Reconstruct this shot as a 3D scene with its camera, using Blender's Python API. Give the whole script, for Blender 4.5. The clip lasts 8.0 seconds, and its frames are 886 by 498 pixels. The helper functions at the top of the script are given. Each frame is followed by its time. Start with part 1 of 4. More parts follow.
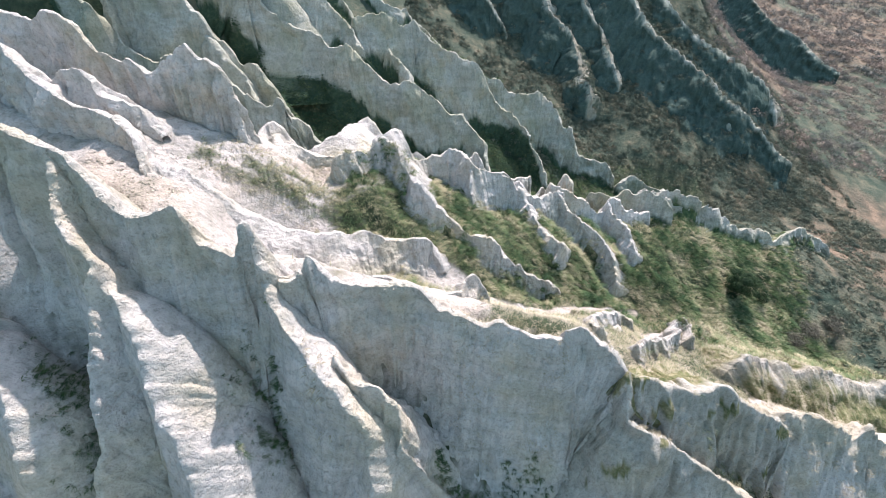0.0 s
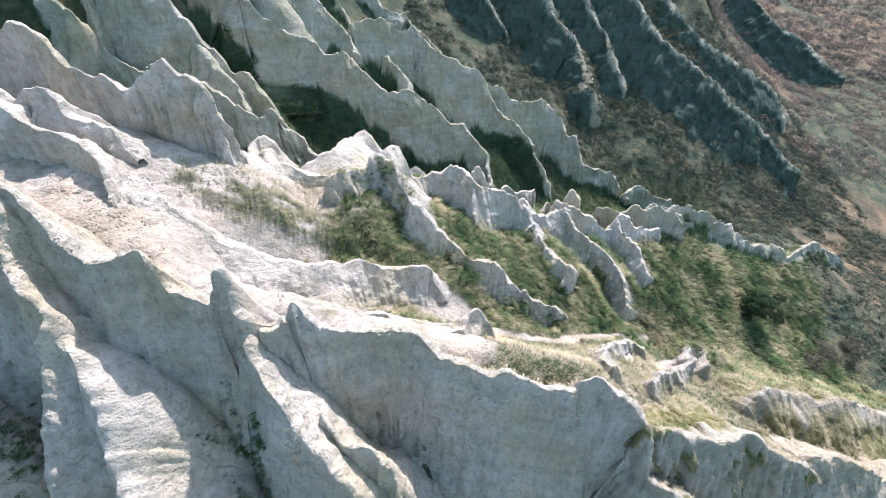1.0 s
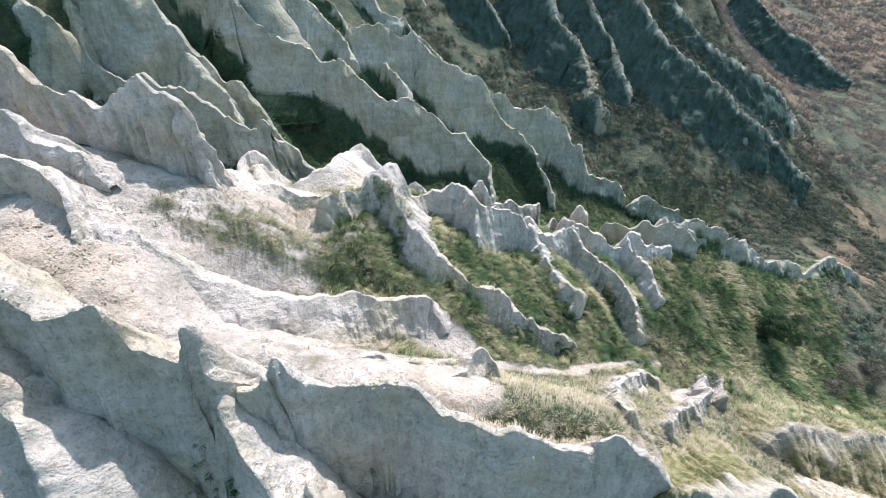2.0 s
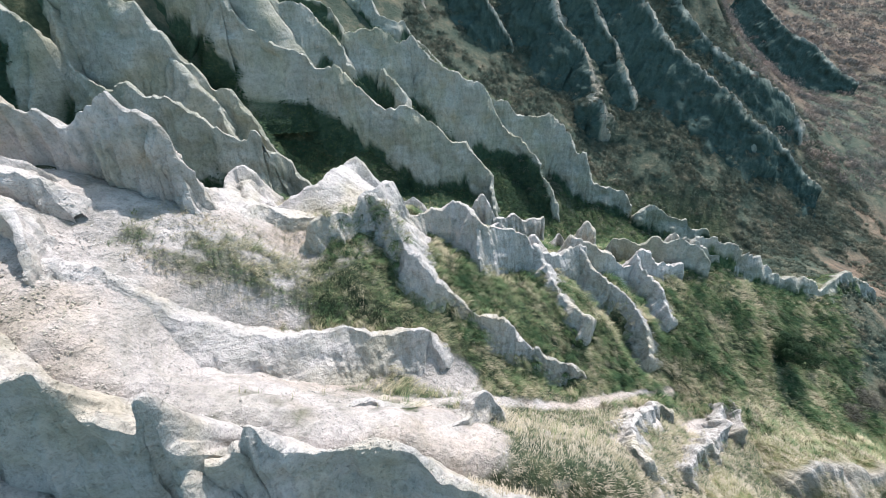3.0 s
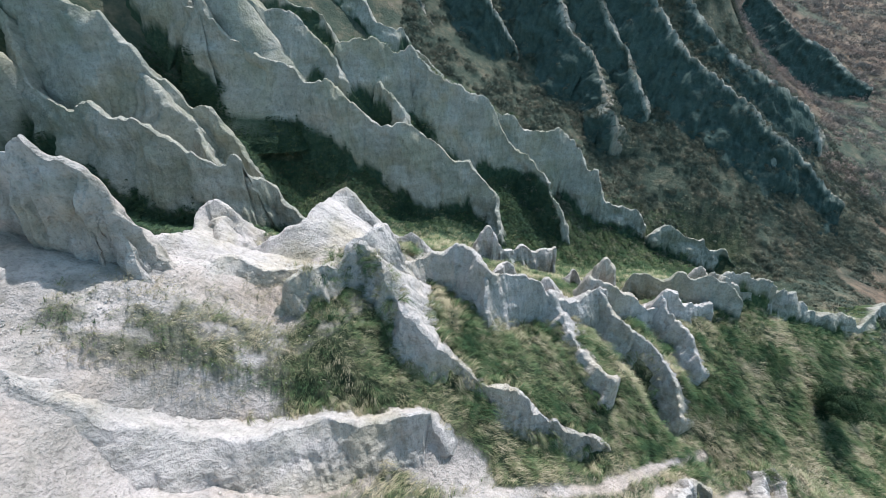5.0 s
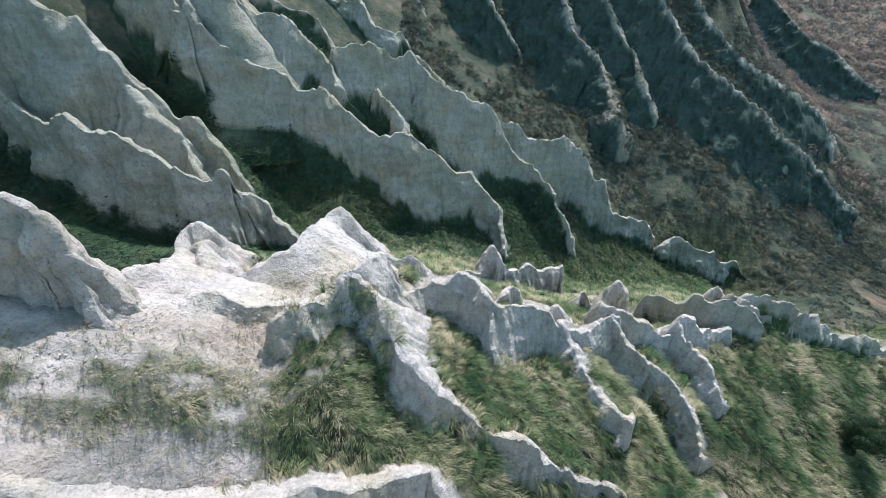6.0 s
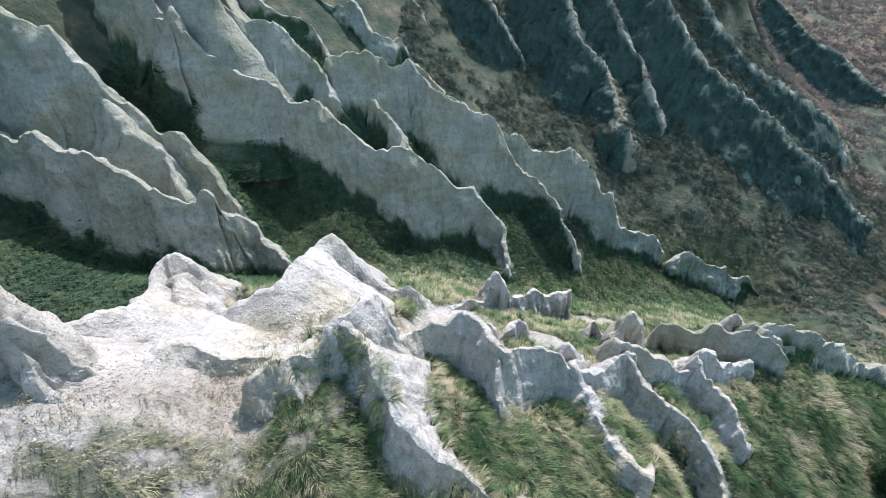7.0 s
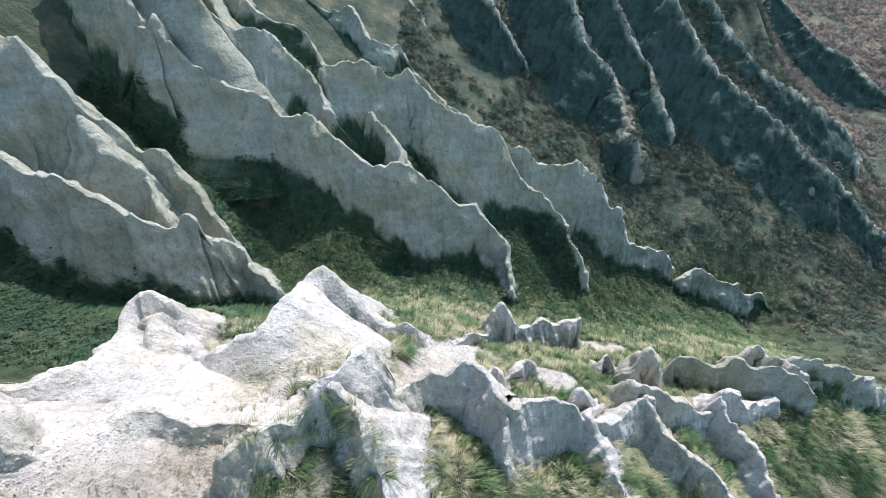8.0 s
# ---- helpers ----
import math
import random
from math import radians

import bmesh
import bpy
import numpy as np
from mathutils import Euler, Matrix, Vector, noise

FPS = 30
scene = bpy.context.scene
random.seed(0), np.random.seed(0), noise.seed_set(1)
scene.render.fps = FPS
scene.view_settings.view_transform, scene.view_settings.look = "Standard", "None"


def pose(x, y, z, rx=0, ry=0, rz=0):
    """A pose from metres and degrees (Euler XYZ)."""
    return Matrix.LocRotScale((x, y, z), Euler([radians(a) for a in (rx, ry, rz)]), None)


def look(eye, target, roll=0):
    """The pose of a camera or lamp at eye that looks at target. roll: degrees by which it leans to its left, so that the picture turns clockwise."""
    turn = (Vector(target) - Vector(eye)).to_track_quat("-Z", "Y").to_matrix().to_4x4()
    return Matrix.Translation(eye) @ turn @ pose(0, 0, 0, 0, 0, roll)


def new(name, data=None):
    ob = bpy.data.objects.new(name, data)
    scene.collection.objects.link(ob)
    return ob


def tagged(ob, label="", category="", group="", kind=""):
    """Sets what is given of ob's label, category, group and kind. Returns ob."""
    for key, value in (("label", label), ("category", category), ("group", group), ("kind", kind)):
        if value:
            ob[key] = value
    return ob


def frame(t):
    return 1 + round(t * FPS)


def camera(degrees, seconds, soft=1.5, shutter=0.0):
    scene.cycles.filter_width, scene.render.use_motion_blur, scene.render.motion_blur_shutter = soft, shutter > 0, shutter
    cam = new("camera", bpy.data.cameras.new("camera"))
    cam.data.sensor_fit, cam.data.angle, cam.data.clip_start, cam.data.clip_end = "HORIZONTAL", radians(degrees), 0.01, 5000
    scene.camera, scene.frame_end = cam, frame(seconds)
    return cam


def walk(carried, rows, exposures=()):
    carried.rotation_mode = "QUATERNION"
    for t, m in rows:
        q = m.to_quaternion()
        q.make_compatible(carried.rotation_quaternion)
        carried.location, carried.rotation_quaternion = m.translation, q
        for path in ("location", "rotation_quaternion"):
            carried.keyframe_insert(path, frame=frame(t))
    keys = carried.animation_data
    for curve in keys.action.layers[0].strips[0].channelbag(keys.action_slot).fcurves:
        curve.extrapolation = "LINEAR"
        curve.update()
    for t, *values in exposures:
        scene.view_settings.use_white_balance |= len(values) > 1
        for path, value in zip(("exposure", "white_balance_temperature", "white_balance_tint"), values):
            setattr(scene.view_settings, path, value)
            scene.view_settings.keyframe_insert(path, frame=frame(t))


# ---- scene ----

# ---------------------------------------------------------------- camera
cam = camera(95.0, 8.0, soft=0.55)
PATH = [
    (0.0, 0.03, 0.08, 27.89, -0.88, -40.08, -0.08),
    (0.5, 0.03, 1.72, 27.95, -0.87, -40.07, -0.06),
    (1.0, 0.01, 3.37, 28.04, -0.92, -40.07, 0.00),
    (1.5, -0.02, 4.96, 28.13, -0.88, -40.05, -0.01),
    (3.0, 0.07, 9.57, 28.11, -0.86, -40.02, 0.04),
    (3.5, 0.07, 11.04, 28.08, -0.85, -40.02, 0.07),
    (4.0, 0.06, 12.55, 28.04, -0.84, -40.03, 0.09),
    (4.5, 0.05, 14.06, 28.02, -0.82, -40.01, 0.08),
    (6.0, -0.00, 18.79, 27.93, -0.77, -40.07, 0.13),
    (6.5, 0.03, 20.51, 27.97, -0.76, -40.07, 0.15),
    (7.0, 0.02, 22.32, 28.00, -0.75, -40.05, 0.17),
    (7.5, 0.02, 24.10, 28.06, -0.74, -40.07, 0.21),
    (8.0, -0.03, 25.84, 28.09, -0.75, -40.05, 0.24),
]
walk(cam, [(t, pose(x, y, z, 0, 0, yaw) @ pose(0, 0, 0, 90 + pitch) @ pose(0, 0, 0, 0, 0, roll))
           for t, x, y, z, yaw, pitch, roll in PATH],
     exposures=[(0.0, 1.42, 6300, 19), (1.5, 1.30, 6250, 16), (3.5, 0.97, 5950, 12), (4.5, 0.82, 5850, 11), (6.5, 0.95, 5850, 12), (8.0, 1.10, 5850, 12)])

# ---------------------------------------------------------------- light
SUN_TO = Vector((0.22, 0.70, 1.0)).normalized()
elevation = math.asin(SUN_TO.z)
azimuth = math.atan2(SUN_TO.x, SUN_TO.y)
world = bpy.data.worlds.new("sky")
scene.world = world
world.use_nodes = True
nt = world.node_tree
sky = nt.nodes.new("ShaderNodeTexSky")
sky.sky_type, sky.sun_disc = "NISHITA", False
sky.sun_elevation, sky.sun_rotation = elevation, azimuth
sky.air_density, sky.dust_density = 1.2, 2.0
veil = nt.nodes.new("ShaderNodeHueSaturation")
veil.inputs["Hue"].default_value, veil.inputs["Saturation"].default_value = 0.462, 1.05
nt.links.new(sky.outputs[0], veil.inputs["Color"])
nt.links.new(veil.outputs[0], nt.nodes["Background"].inputs[0])
nt.nodes["Background"].inputs[1].default_value = 0.12
sun_data = bpy.data.lights.new("sun", "SUN")
sun_data.energy, sun_data.angle, sun_data.color = 3.6, radians(0.6), (1.0, 0.93, 0.85)
sun = new("sun", sun_data)
sun.matrix_world = look(SUN_TO * 60, (0, 0, 0))


# ---------------------------------------------------------------- noise on arrays
def lattice(ix, iy, iz, seed):
    h = (ix * 374761393 + iy * 668265263 + iz * 2147483647 + seed * 974711) & 0xFFFFFFFF
    h = ((h ^ (h >> 13)) * 1274126177) & 0xFFFFFFFF
    h = ((h ^ (h >> 16)) * 2246822519) & 0xFFFFFFFF
    return ((h ^ (h >> 15)) & 0xFFFFFF) / float(0x7FFFFF) - 1.0


def vnoise(x, y, z, seed=0):
    fx, fy, fz = np.floor(x), np.floor(y), np.floor(z)
    ix, iy, iz = (a.astype(np.int64) for a in (fx, fy, fz))
    u, v, w = ((a - b) for a, b in ((x, fx), (y, fy), (z, fz)))
    u, v, w = (a * a * a * (a * (a * 6 - 15) + 10) for a in (u, v, w))
    out = 0
    for dx, wx in ((0, 1 - u), (1, u)):
        for dy, wy in ((0, 1 - v), (1, v)):
            for dz, wz in ((0, 1 - w), (1, w)):
                out = out + wx * wy * wz * lattice(ix + dx, iy + dy, iz + dz, seed)
    return out


def fbm(x, y, z, octaves=4, seed=0, gain=0.5):
    x, y, z = np.broadcast_arrays(np.asarray(x, float), np.asarray(y, float), np.asarray(z, float))
    total, amp = np.zeros(x.shape), 1.0
    for k in range(octaves):
        total += amp * vnoise(x * 2**k + 17.3 * k, y * 2**k + 5.1 * k, z * 2**k + 9.7 * k, seed + k)
        amp *= gain
    return total


# ---------------------------------------------------------------- lie of the land
FRONT_GULLY = [(-26, 5, 3), (-14, 5, -1), (-5, 6, -3), (3, 8, -4), (10, 8, -6), (20, 7, -9), (32, 9, -14), (45, 10, -18)]
FRONT_BACK = [(-20.3, 21.6, 15.9), (-15, 19.4, 13.9), (-11, 18.8, 11.9), (-7.5, 18.8, 10.8), (-3, 19.4, 9.0), (1.5, 18, 7.4), (6, 17.2, 6.4), (10, 17, 5.2)]
FRONT_FOOT = [(-20, 12.8, 1.5), (-14, 11.8, -0.5), (-8, 11.2, -2.5), (-2, 12.3, -4), (5, 11.3, -6), (11, 10, -7.5), (17, 9, -8.5)]
TERRACE = [(-17.6, 22.4, 14.6), (-16.3, 21.8, 14.0), (-19.2, 23.5, 15.0), (-20.9, 23.6, 14.9), (-21.4, 24.7, 15.3), (-23.2, 25.2, 15.8), (-12.6, 22.5, 8.5), (-7, 22.6, 5.9), (-2.6, 23.1, 4.6), (0.5, 24.8, 2.9), (6.6, 23.4, 0.3),
           (10.3, 22.8, 0.4), (7.7, 27.1, -0.6), (9.8, 25.8, -1.5), (15.7, 24.8, -2.2), (15.1, 29.1, -4), (21.9, 30.1, -7.7),
           (22, 25, -6.3), (33.8, 29.2, -10.6), (33, 23.5, -8.5), (26, 18, -5.5), (6.2, 28.4, 0.9), (10.5, 28, -2.2)]
HILLSIDE = [(-11.7, 28.7, 10.4), (-8.2, 28.3, 7.5), (-3.1, 29.3, 6.3), (2.3, 28.3, 3.6), (-6.7, 30.2, 8.9), (8, 32, 2.0),
            (16, 33, -1.9), (20.8, 35.6, -3.2), (28.7, 37.9, -5.5), (37.2, 39.3, -8.1), (45.3, 37.4, -13.2), (44.4, 30.1, -15.1),
            (31.7, 35.4, -8.1), (48, 24, -17.2), (0, 35, 6), (6, 36, 3.4), (-14, 29.5, 12.6), (-15.5, 27, 13),
            (34, 43.6, -5), (42, 43.6, -8.6), (48, 44, -10.6), (57, 48, -12.8), (30, 42, -4), (25, 40.5, -3.4)]
SADDLE = [(-19, 37.2, 10.0), (-10, 37.8, 9.0), (-17.2, 39.4, 7.0), (-14.3, 38.6, 5.6), (-11.3, 38.8, 6.0), (-15, 42, 6.0), (-13, 35.6, 10.2), (-15.2, 33.6, 11.6), (-14.6, 32.2, 12.3), (-13.5, 33.1, 11.2), (-11.9, 33.9, 9.0), (-10.6, 33.7, 8.6), (-9, 33.6, 8.8), (-13.5, 34.6, 10.9), (-23, 33, 15.5), (-25, 39, 7.5), (-21.6, 38.6, 7.4), (-21, 41, 6.2), (-23, 41.6, 5.8), (-12, 43, 6), (-20, 44.5, 5.0), (-25, 43.5, 5.8), (-42, 52, 8), (-50, 52, 10), (-56, 60, 14)]
VALLEY = [(-32.6, 50, 6), (-26.9, 48.7, 4), (-17.9, 50.6, 0.3), (-15.8, 56.5, 1), (-8, 53, -1.5), (0, 55, -3.5), (8, 57, -7), (14, 58, -10),
          (20, 60.4, -12.6), (26.6, 63.4, -13.8), (36.7, 61.2, -16.1), (54.5, 67.8, -18.9), (24.2, 50.5, -7), (40, 52, -11.5),
          (-1, 47, 2), (10, 45, -0.8), (20, 44.5, -4), (63, 51.5, -16.5), (38, 65.8, -16.8), (43, 66, -19), (49, 66, -22), (45, 71, -18), (29.5, 67.8, -13), (34, 67, -15.4)]
GULLIES = [(-27, 63, 7), (-18, 60, 2.5), (-11, 59, 1), (-4.1, 60, -3.3), (5, 59, -6), (11, 63, -7), (12.6, 66.2, -6), (23.5, 67.3, -11.3),
           (-35, 56.5, 9), (-36, 66, 14), (-12, 69, 7), (-3, 69, 3.5), (5, 68, -1.5), (-18, 71, 11), (-20, 77, 13), (-9, 81, 9)]
FAR_SLOPE = [(32.1, 78.4, -10.3), (36, 85, -9), (44.9, 84, -8.5), (53.4, 77.8, -13.3), (47.5, 76.5, -12.4), (38.4, 88.5, -5.5), (20.7, 87.8, -1),
             (15.9, 93.6, 1), (6.9, 95, 7), (2.4, 101.7, 11.8), (18, 108, 9), (58.6, 83.5, -11.5), (71.9, 79.9, -17.5), (67, 74, -20.2),
             (76, 74.8, -23.8), (103, 106.7, -19.1), (46.2, 97.2, -1.5), (63, 100, -2.5), (34, 96, -2), (72, 95, -11), (78, 133, 3.6)]
OUTLANDS = [(146, 155, -24.9), (140, 162, -29), (128, 178, -21), (244, 270, -25.5), (153, 240, -8.6), (179, 203, -20), (-45, 30, 26), (-50, 60, 30),
            (-45, 90, 34), (-28, 108, 30), (-40, 10, 14), (0, 130, 32), (20, 126, 27), (42, 128, 31), (62, 128, 22), (8, 150, 52), (50, 155, 48), (250, 90, -45), (0, -40, -18), (-50, -30, 0), (60, -40, -32), (100, 20, -33)]
ANCHORS = np.array(FRONT_GULLY + FRONT_BACK + FRONT_FOOT + TERRACE + HILLSIDE + SADDLE + VALLEY + GULLIES + FAR_SLOPE + OUTLANDS, float)


def kernel(dx, dy):
    return np.sqrt(dx * dx + dy * dy + 2.5**2)


def solve_land():
    x, y, z = ANCHORS.T
    n = len(x)
    a = np.zeros((n + 3, n + 3))
    a[:n, :n] = kernel(x[:, None] - x, y[:, None] - y) - 0.4 * np.eye(n)
    a[:n, n:] = np.stack([np.ones(n), x, y], 1)
    a[n:, :n] = a[:n, n:].T
    return np.linalg.solve(a, np.concatenate([z, np.zeros(3)]))


LAND = solve_land()


# hollows beside the ribs: ends in plan, half width and depth
HOLLOWS = [(14.2, 38.4, 19.0, 32.6, 1.3, 2.3), (19.8, 39.8, 22.0, 36.2, 1.1, 1.6), (3.2, 28.9, 10.6, 27.9, 0.8, 0.7),
           (-2.6, 31.6, 1.6, 29.4, 0.9, 0.6), (-1.0, 36.8, 2.4, 37.0, 1.2, 0.7), (5.0, 36.4, 8.0, 36.8, 1.0, 0.8)]


def hollow_depth(x, y):
    total = np.zeros(np.shape(x))
    for x0, y0, x1, y1, width, depth in HOLLOWS:
        dx, dy = x1 - x0, y1 - y0
        t = np.clip(((x - x0) * dx + (y - y0) * dy) / (dx * dx + dy * dy), 0, 1)
        total = np.maximum(total, depth * np.exp(-(np.hypot(x - x0 - t * dx, y - y0 - t * dy) / width)**2))
    return total


def land(x, y):
    """Height of the ground under the ridges."""
    x, y = np.asarray(x, float), np.asarray(y, float)
    flat_x, flat_y = x.ravel(), y.ravel()
    out = np.empty(flat_x.shape)
    n = len(ANCHORS)
    for k in range(0, len(flat_x), 20000):
        cx, cy = flat_x[k:k + 20000], flat_y[k:k + 20000]
        out[k:k + 20000] = (kernel(cx[:, None] - ANCHORS[:, 0], cy[:, None] - ANCHORS[:, 1]) @ LAND[:n]
                            + LAND[n] + LAND[n + 1] * cx + LAND[n + 2] * cy)
    out = out.reshape(x.shape) - hollow_depth(x, y)
    far = np.clip((np.hypot(x - 40, y - 80) - 230) / 250, 0, 1)
    far = far * far * (3 - 2 * far)
    return out * (1 - far) + far * (-28 + 6 * fbm(x / 160, y / 160, 0 * x, 3, 5))


def ground_height(x, y):
    rough = 0.28 * fbm(x / 3.1, y / 3.1, 0 * x, 3, 11) * np.clip((130 - np.hypot(x - 20, y - 40)) / 50, 0, 1) + 0.07 * fbm(x / 0.55, y / 0.55, 0 * x, 2, 21) * np.clip((75 - np.hypot(x - 10, y - 30)) / 25, 0, 1)
    grown = cover(x, y) * np.clip((x + 14) / 4, 0, 1) * np.clip((60 - y) / 8, 0, 1) * np.clip((60 - x) / 10, 0, 1)
    humps = np.abs(fbm(x / 1.9 + 0.35 * y, y / 2.6, 0 * x, 3, 15)) * np.clip((y - 25) / 4, 0.25, 1)
    crumbs = (1 - grown) * (0.11 * fbm(x / 0.8, y / 0.8, 0 * x, 3, 25, 0.7) + 0.16 * fbm(x / 2.0, y / 1.5, 0 * x, 2, 27)) * np.clip((60 - np.hypot(x + 5, y - 30)) / 10, 0, 1)
    return land(x, y) + rough + grown * (0.45 * humps - 0.1) + crumbs


BARE = [(-17, 21, 15, 9.5), (-4, 19, 8, 4), (-14, 36.4, 7, 6.4), (-18, 34, 7, 3.6), (-9, 44.5, 5, 3), (0, 40.3, 5, 2.2), (16.5, 16.5, 5, 2.2), (1, 43.5, 3.2, 2.6), (8, 43, 3, 1.3), (17, 47, 3.5, 1.0), (18, 18, 4.5, 1.0), (33, 22.5, 3, 0.7),
        (13.5, 52.0, 5, 1.3), (-6.5, 49.5, 4, 1.2), (-12, 33.2, 2.2, 2), (0, 25.5, 2.5, 1.5), (24, 26.5, 2.5, 1.2), (16.3, 25.6, 1.6, 1.0), (13, 22.3, 1.6, 0.7), (-13, 3, 40, 10),
        (-33, 27, 12, 9), (-17, 30, 7.5, 3.5)]
TRAIL = np.array([(-8, 22), (-4, 22.3), (0, 23.2), (2.8, 24.1), (6.4, 25.2), (11.1, 26), (14.5, 27.4), (18.6, 29.1), (22.4, 30.4)], float)


def trail_distance(x, y):
    best = np.full(np.shape(x), 1e9)
    for a, b in zip(TRAIL[:-1], TRAIL[1:]):
        ab = b - a
        t = np.clip(((x - a[0]) * ab[0] + (y - a[1]) * ab[1]) / (ab @ ab), 0, 1)
        best = np.minimum(best, np.hypot(x - a[0] - t * ab[0], y - a[1] - t * ab[1]))
    return best


def cover(x, y):
    """How much of the ground is overgrown, 0 to 1."""
    x, y = np.asarray(x, float), np.asarray(y, float)
    wob = 0.42 * fbm(x / 2.4, y / 2.4, 0 * x, 5, 41, 0.65)
    bare = np.zeros(x.shape)
    for cx, cy, rx, ry in BARE:
        d = np.hypot((x - cx) / rx, (y - cy) / ry) + wob
        bare = np.maximum(bare, np.clip((1.15 - d) / 0.34, 0, 1))
    crumble = np.clip(1.3 - np.hypot((x + 12.6) / 6.0, (y - 28.9 - 0.12 * (x + 12.6)) / 1.9), 0, 1)
    bare = np.minimum(bare, 1 - np.clip(crumble * 2, 0, 1) * np.clip(0.42 + 0.75 * fbm(x / 1.3, y / 0.9, 0 * x, 4, 43, 0.65), 0.08, 0.75))
    path = np.clip((0.55 - trail_distance(x, y) - 0.4 * wob) / 0.25, 0, 1)
    bare = np.maximum(bare, path)
    return 1 - bare


def scrub(x, y):
    """Where the growth is brown scrub and dry fields instead of grass."""
    d = (y - 66 - 0.25 * (x - 30)) / 12 + 0.4 * fbm(x / 14, y / 14, 0 * x, 3, 51)
    e = (x - 47 - 0.1 * (y - 30)) / 6 + 0.4 * fbm(x / 9, y / 9, 0 * x, 3, 53)
    return np.clip(np.maximum(np.where(x > 12, d, d - 1), e), 0, 1)


def rust_fields(x, y):
    """Where the far slopes carry dead, rust-coloured growth."""
    return np.clip((x - 66 - 0.25 * (y - 80)) / 22 + 0.9 * fbm(x / 16, y / 16, 0 * x, 4, 57, 0.6), 0, 1) * np.clip(0.6 + 1.5 * fbm(x / 34, y / 34, 0 * x, 3, 59), 0, 1)


# ---------------------------------------------------------------- materials
def material(name):
    m = bpy.data.materials.new(name)
    m.use_nodes = True
    return m, m.node_tree.nodes, m.node_tree.links, m.node_tree.nodes["Principled BSDF"]


def noise_node(nodes, links, coord, scale, detail=4.0, rough=0.55):
    n = nodes.new("ShaderNodeTexNoise")
    n.inputs["Scale"].default_value, n.inputs["Detail"].default_value = scale, detail
    n.inputs["Roughness"].default_value = rough
    links.new(coord, n.inputs["Vector"])
    return n.outputs["Fac"]


def ramp_node(nodes, links, fac, stops):
    r = nodes.new("ShaderNodeValToRGB")
    while len(r.color_ramp.elements) < len(stops):
        r.color_ramp.elements.new(0.5)
    for e, (at, colour) in zip(r.color_ramp.elements, stops):
        e.position, e.color = at, (*colour, 1.0)
    links.new(fac, r.inputs["Fac"])
    return r.outputs["Color"]


def mix_node(nodes, links, fac, a, b, blend="MIX"):
    m = nodes.new("ShaderNodeMix")
    m.data_type, m.blend_type = "RGBA", blend
    if isinstance(fac, float):
        m.inputs[0].default_value = fac
    else:
        links.new(fac, m.inputs[0])
    for socket, value in ((m.inputs[6], a), (m.inputs[7], b)):
        if isinstance(value, tuple):
            socket.default_value = (*value, 1.0)
        else:
            links.new(value, socket)
    return m.outputs[2]


def scaled(nodes, links, co, scale):
    n = nodes.new("ShaderNodeVectorMath")
    n.operation = "MULTIPLY"
    links.new(co, n.inputs[0])
    n.inputs[1].default_value = scale
    return n.outputs[0]


def clay_nodes(nodes, links, co, pale, dull, grit=0.72, stain=(0.94, 0.90, 0.84), relief=1.0):
    """Colour and relief of crusted clay: weathered crumbs, rain streaks, stains, and pits with their shade painted in.
    """
    big = noise_node(nodes, links, co, 0.3, 5)
    mid = noise_node(nodes, links, co, 1.3, 6, 0.62)
    fine = noise_node(nodes, links, co, 9.0, 5, 0.7)
    tint = noise_node(nodes, links, co, 0.16, 4, 0.6)
    streak = noise_node(nodes, links, scaled(nodes, links, co, (2.6, 2.6, 0.35)), 1.0, 4, 0.6)
    strata = noise_node(nodes, links, scaled(nodes, links, co, (0.25, 0.25, 1.6)), 1.0, 4, 0.6)
    lump = noise_node(nodes, links, co, 4.2, 4, 0.6)
    base = ramp_node(nodes, links, big, [(0.34, dull), (0.62, pale)])
    spot = ramp_node(nodes, links, mid, [(0.32, (0.80, 0.81, 0.81)), (0.54, (1, 1, 1))])
    # grain and pit darken the low spots of the relief in place of occlusion
    grain = ramp_node(nodes, links, fine, [(0.34, (grit, grit, grit)), (0.50, (1, 1, 1))])
    pit_shade = ramp_node(nodes, links, lump, [(0.36, (0.80, 0.805, 0.805)), (0.46, (1, 1, 1))])
    old = ramp_node(nodes, links, tint, [(0.45, (1, 1, 1)), (0.62, stain)])
    run = ramp_node(nodes, links, streak, [(0.36, (0.86, 0.87, 0.87)), (0.56, (1, 1, 1))])
    bed = ramp_node(nodes, links, strata, [(0.38, (0.88, 0.89, 0.86)), (0.56, (1, 1, 1))])
    c = base
    for layer in (spot, old, grain, pit_shade, run, bed):
        c = mix_node(nodes, links, 1.0, c, layer, "MULTIPLY")
    normal = None
    for height, strength, distance in ((mid, 1.0, 0.34 * relief), (streak, 0.6, 0.14 * relief), (lump, 0.8, 0.17 * relief), (fine, 0.8, 0.10 * relief)):
        b = nodes.new("ShaderNodeBump")
        b.inputs["Strength"].default_value, b.inputs["Distance"].default_value = strength, distance
        links.new(height, b.inputs["Height"])
        if normal:
            links.new(normal, b.inputs["Normal"])
        normal = b.outputs["Normal"]
    return c, normal


# Greens of the gully growth on clay, darkened too for the shade down there.
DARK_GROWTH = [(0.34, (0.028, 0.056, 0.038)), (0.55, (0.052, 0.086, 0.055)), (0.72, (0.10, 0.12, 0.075))]


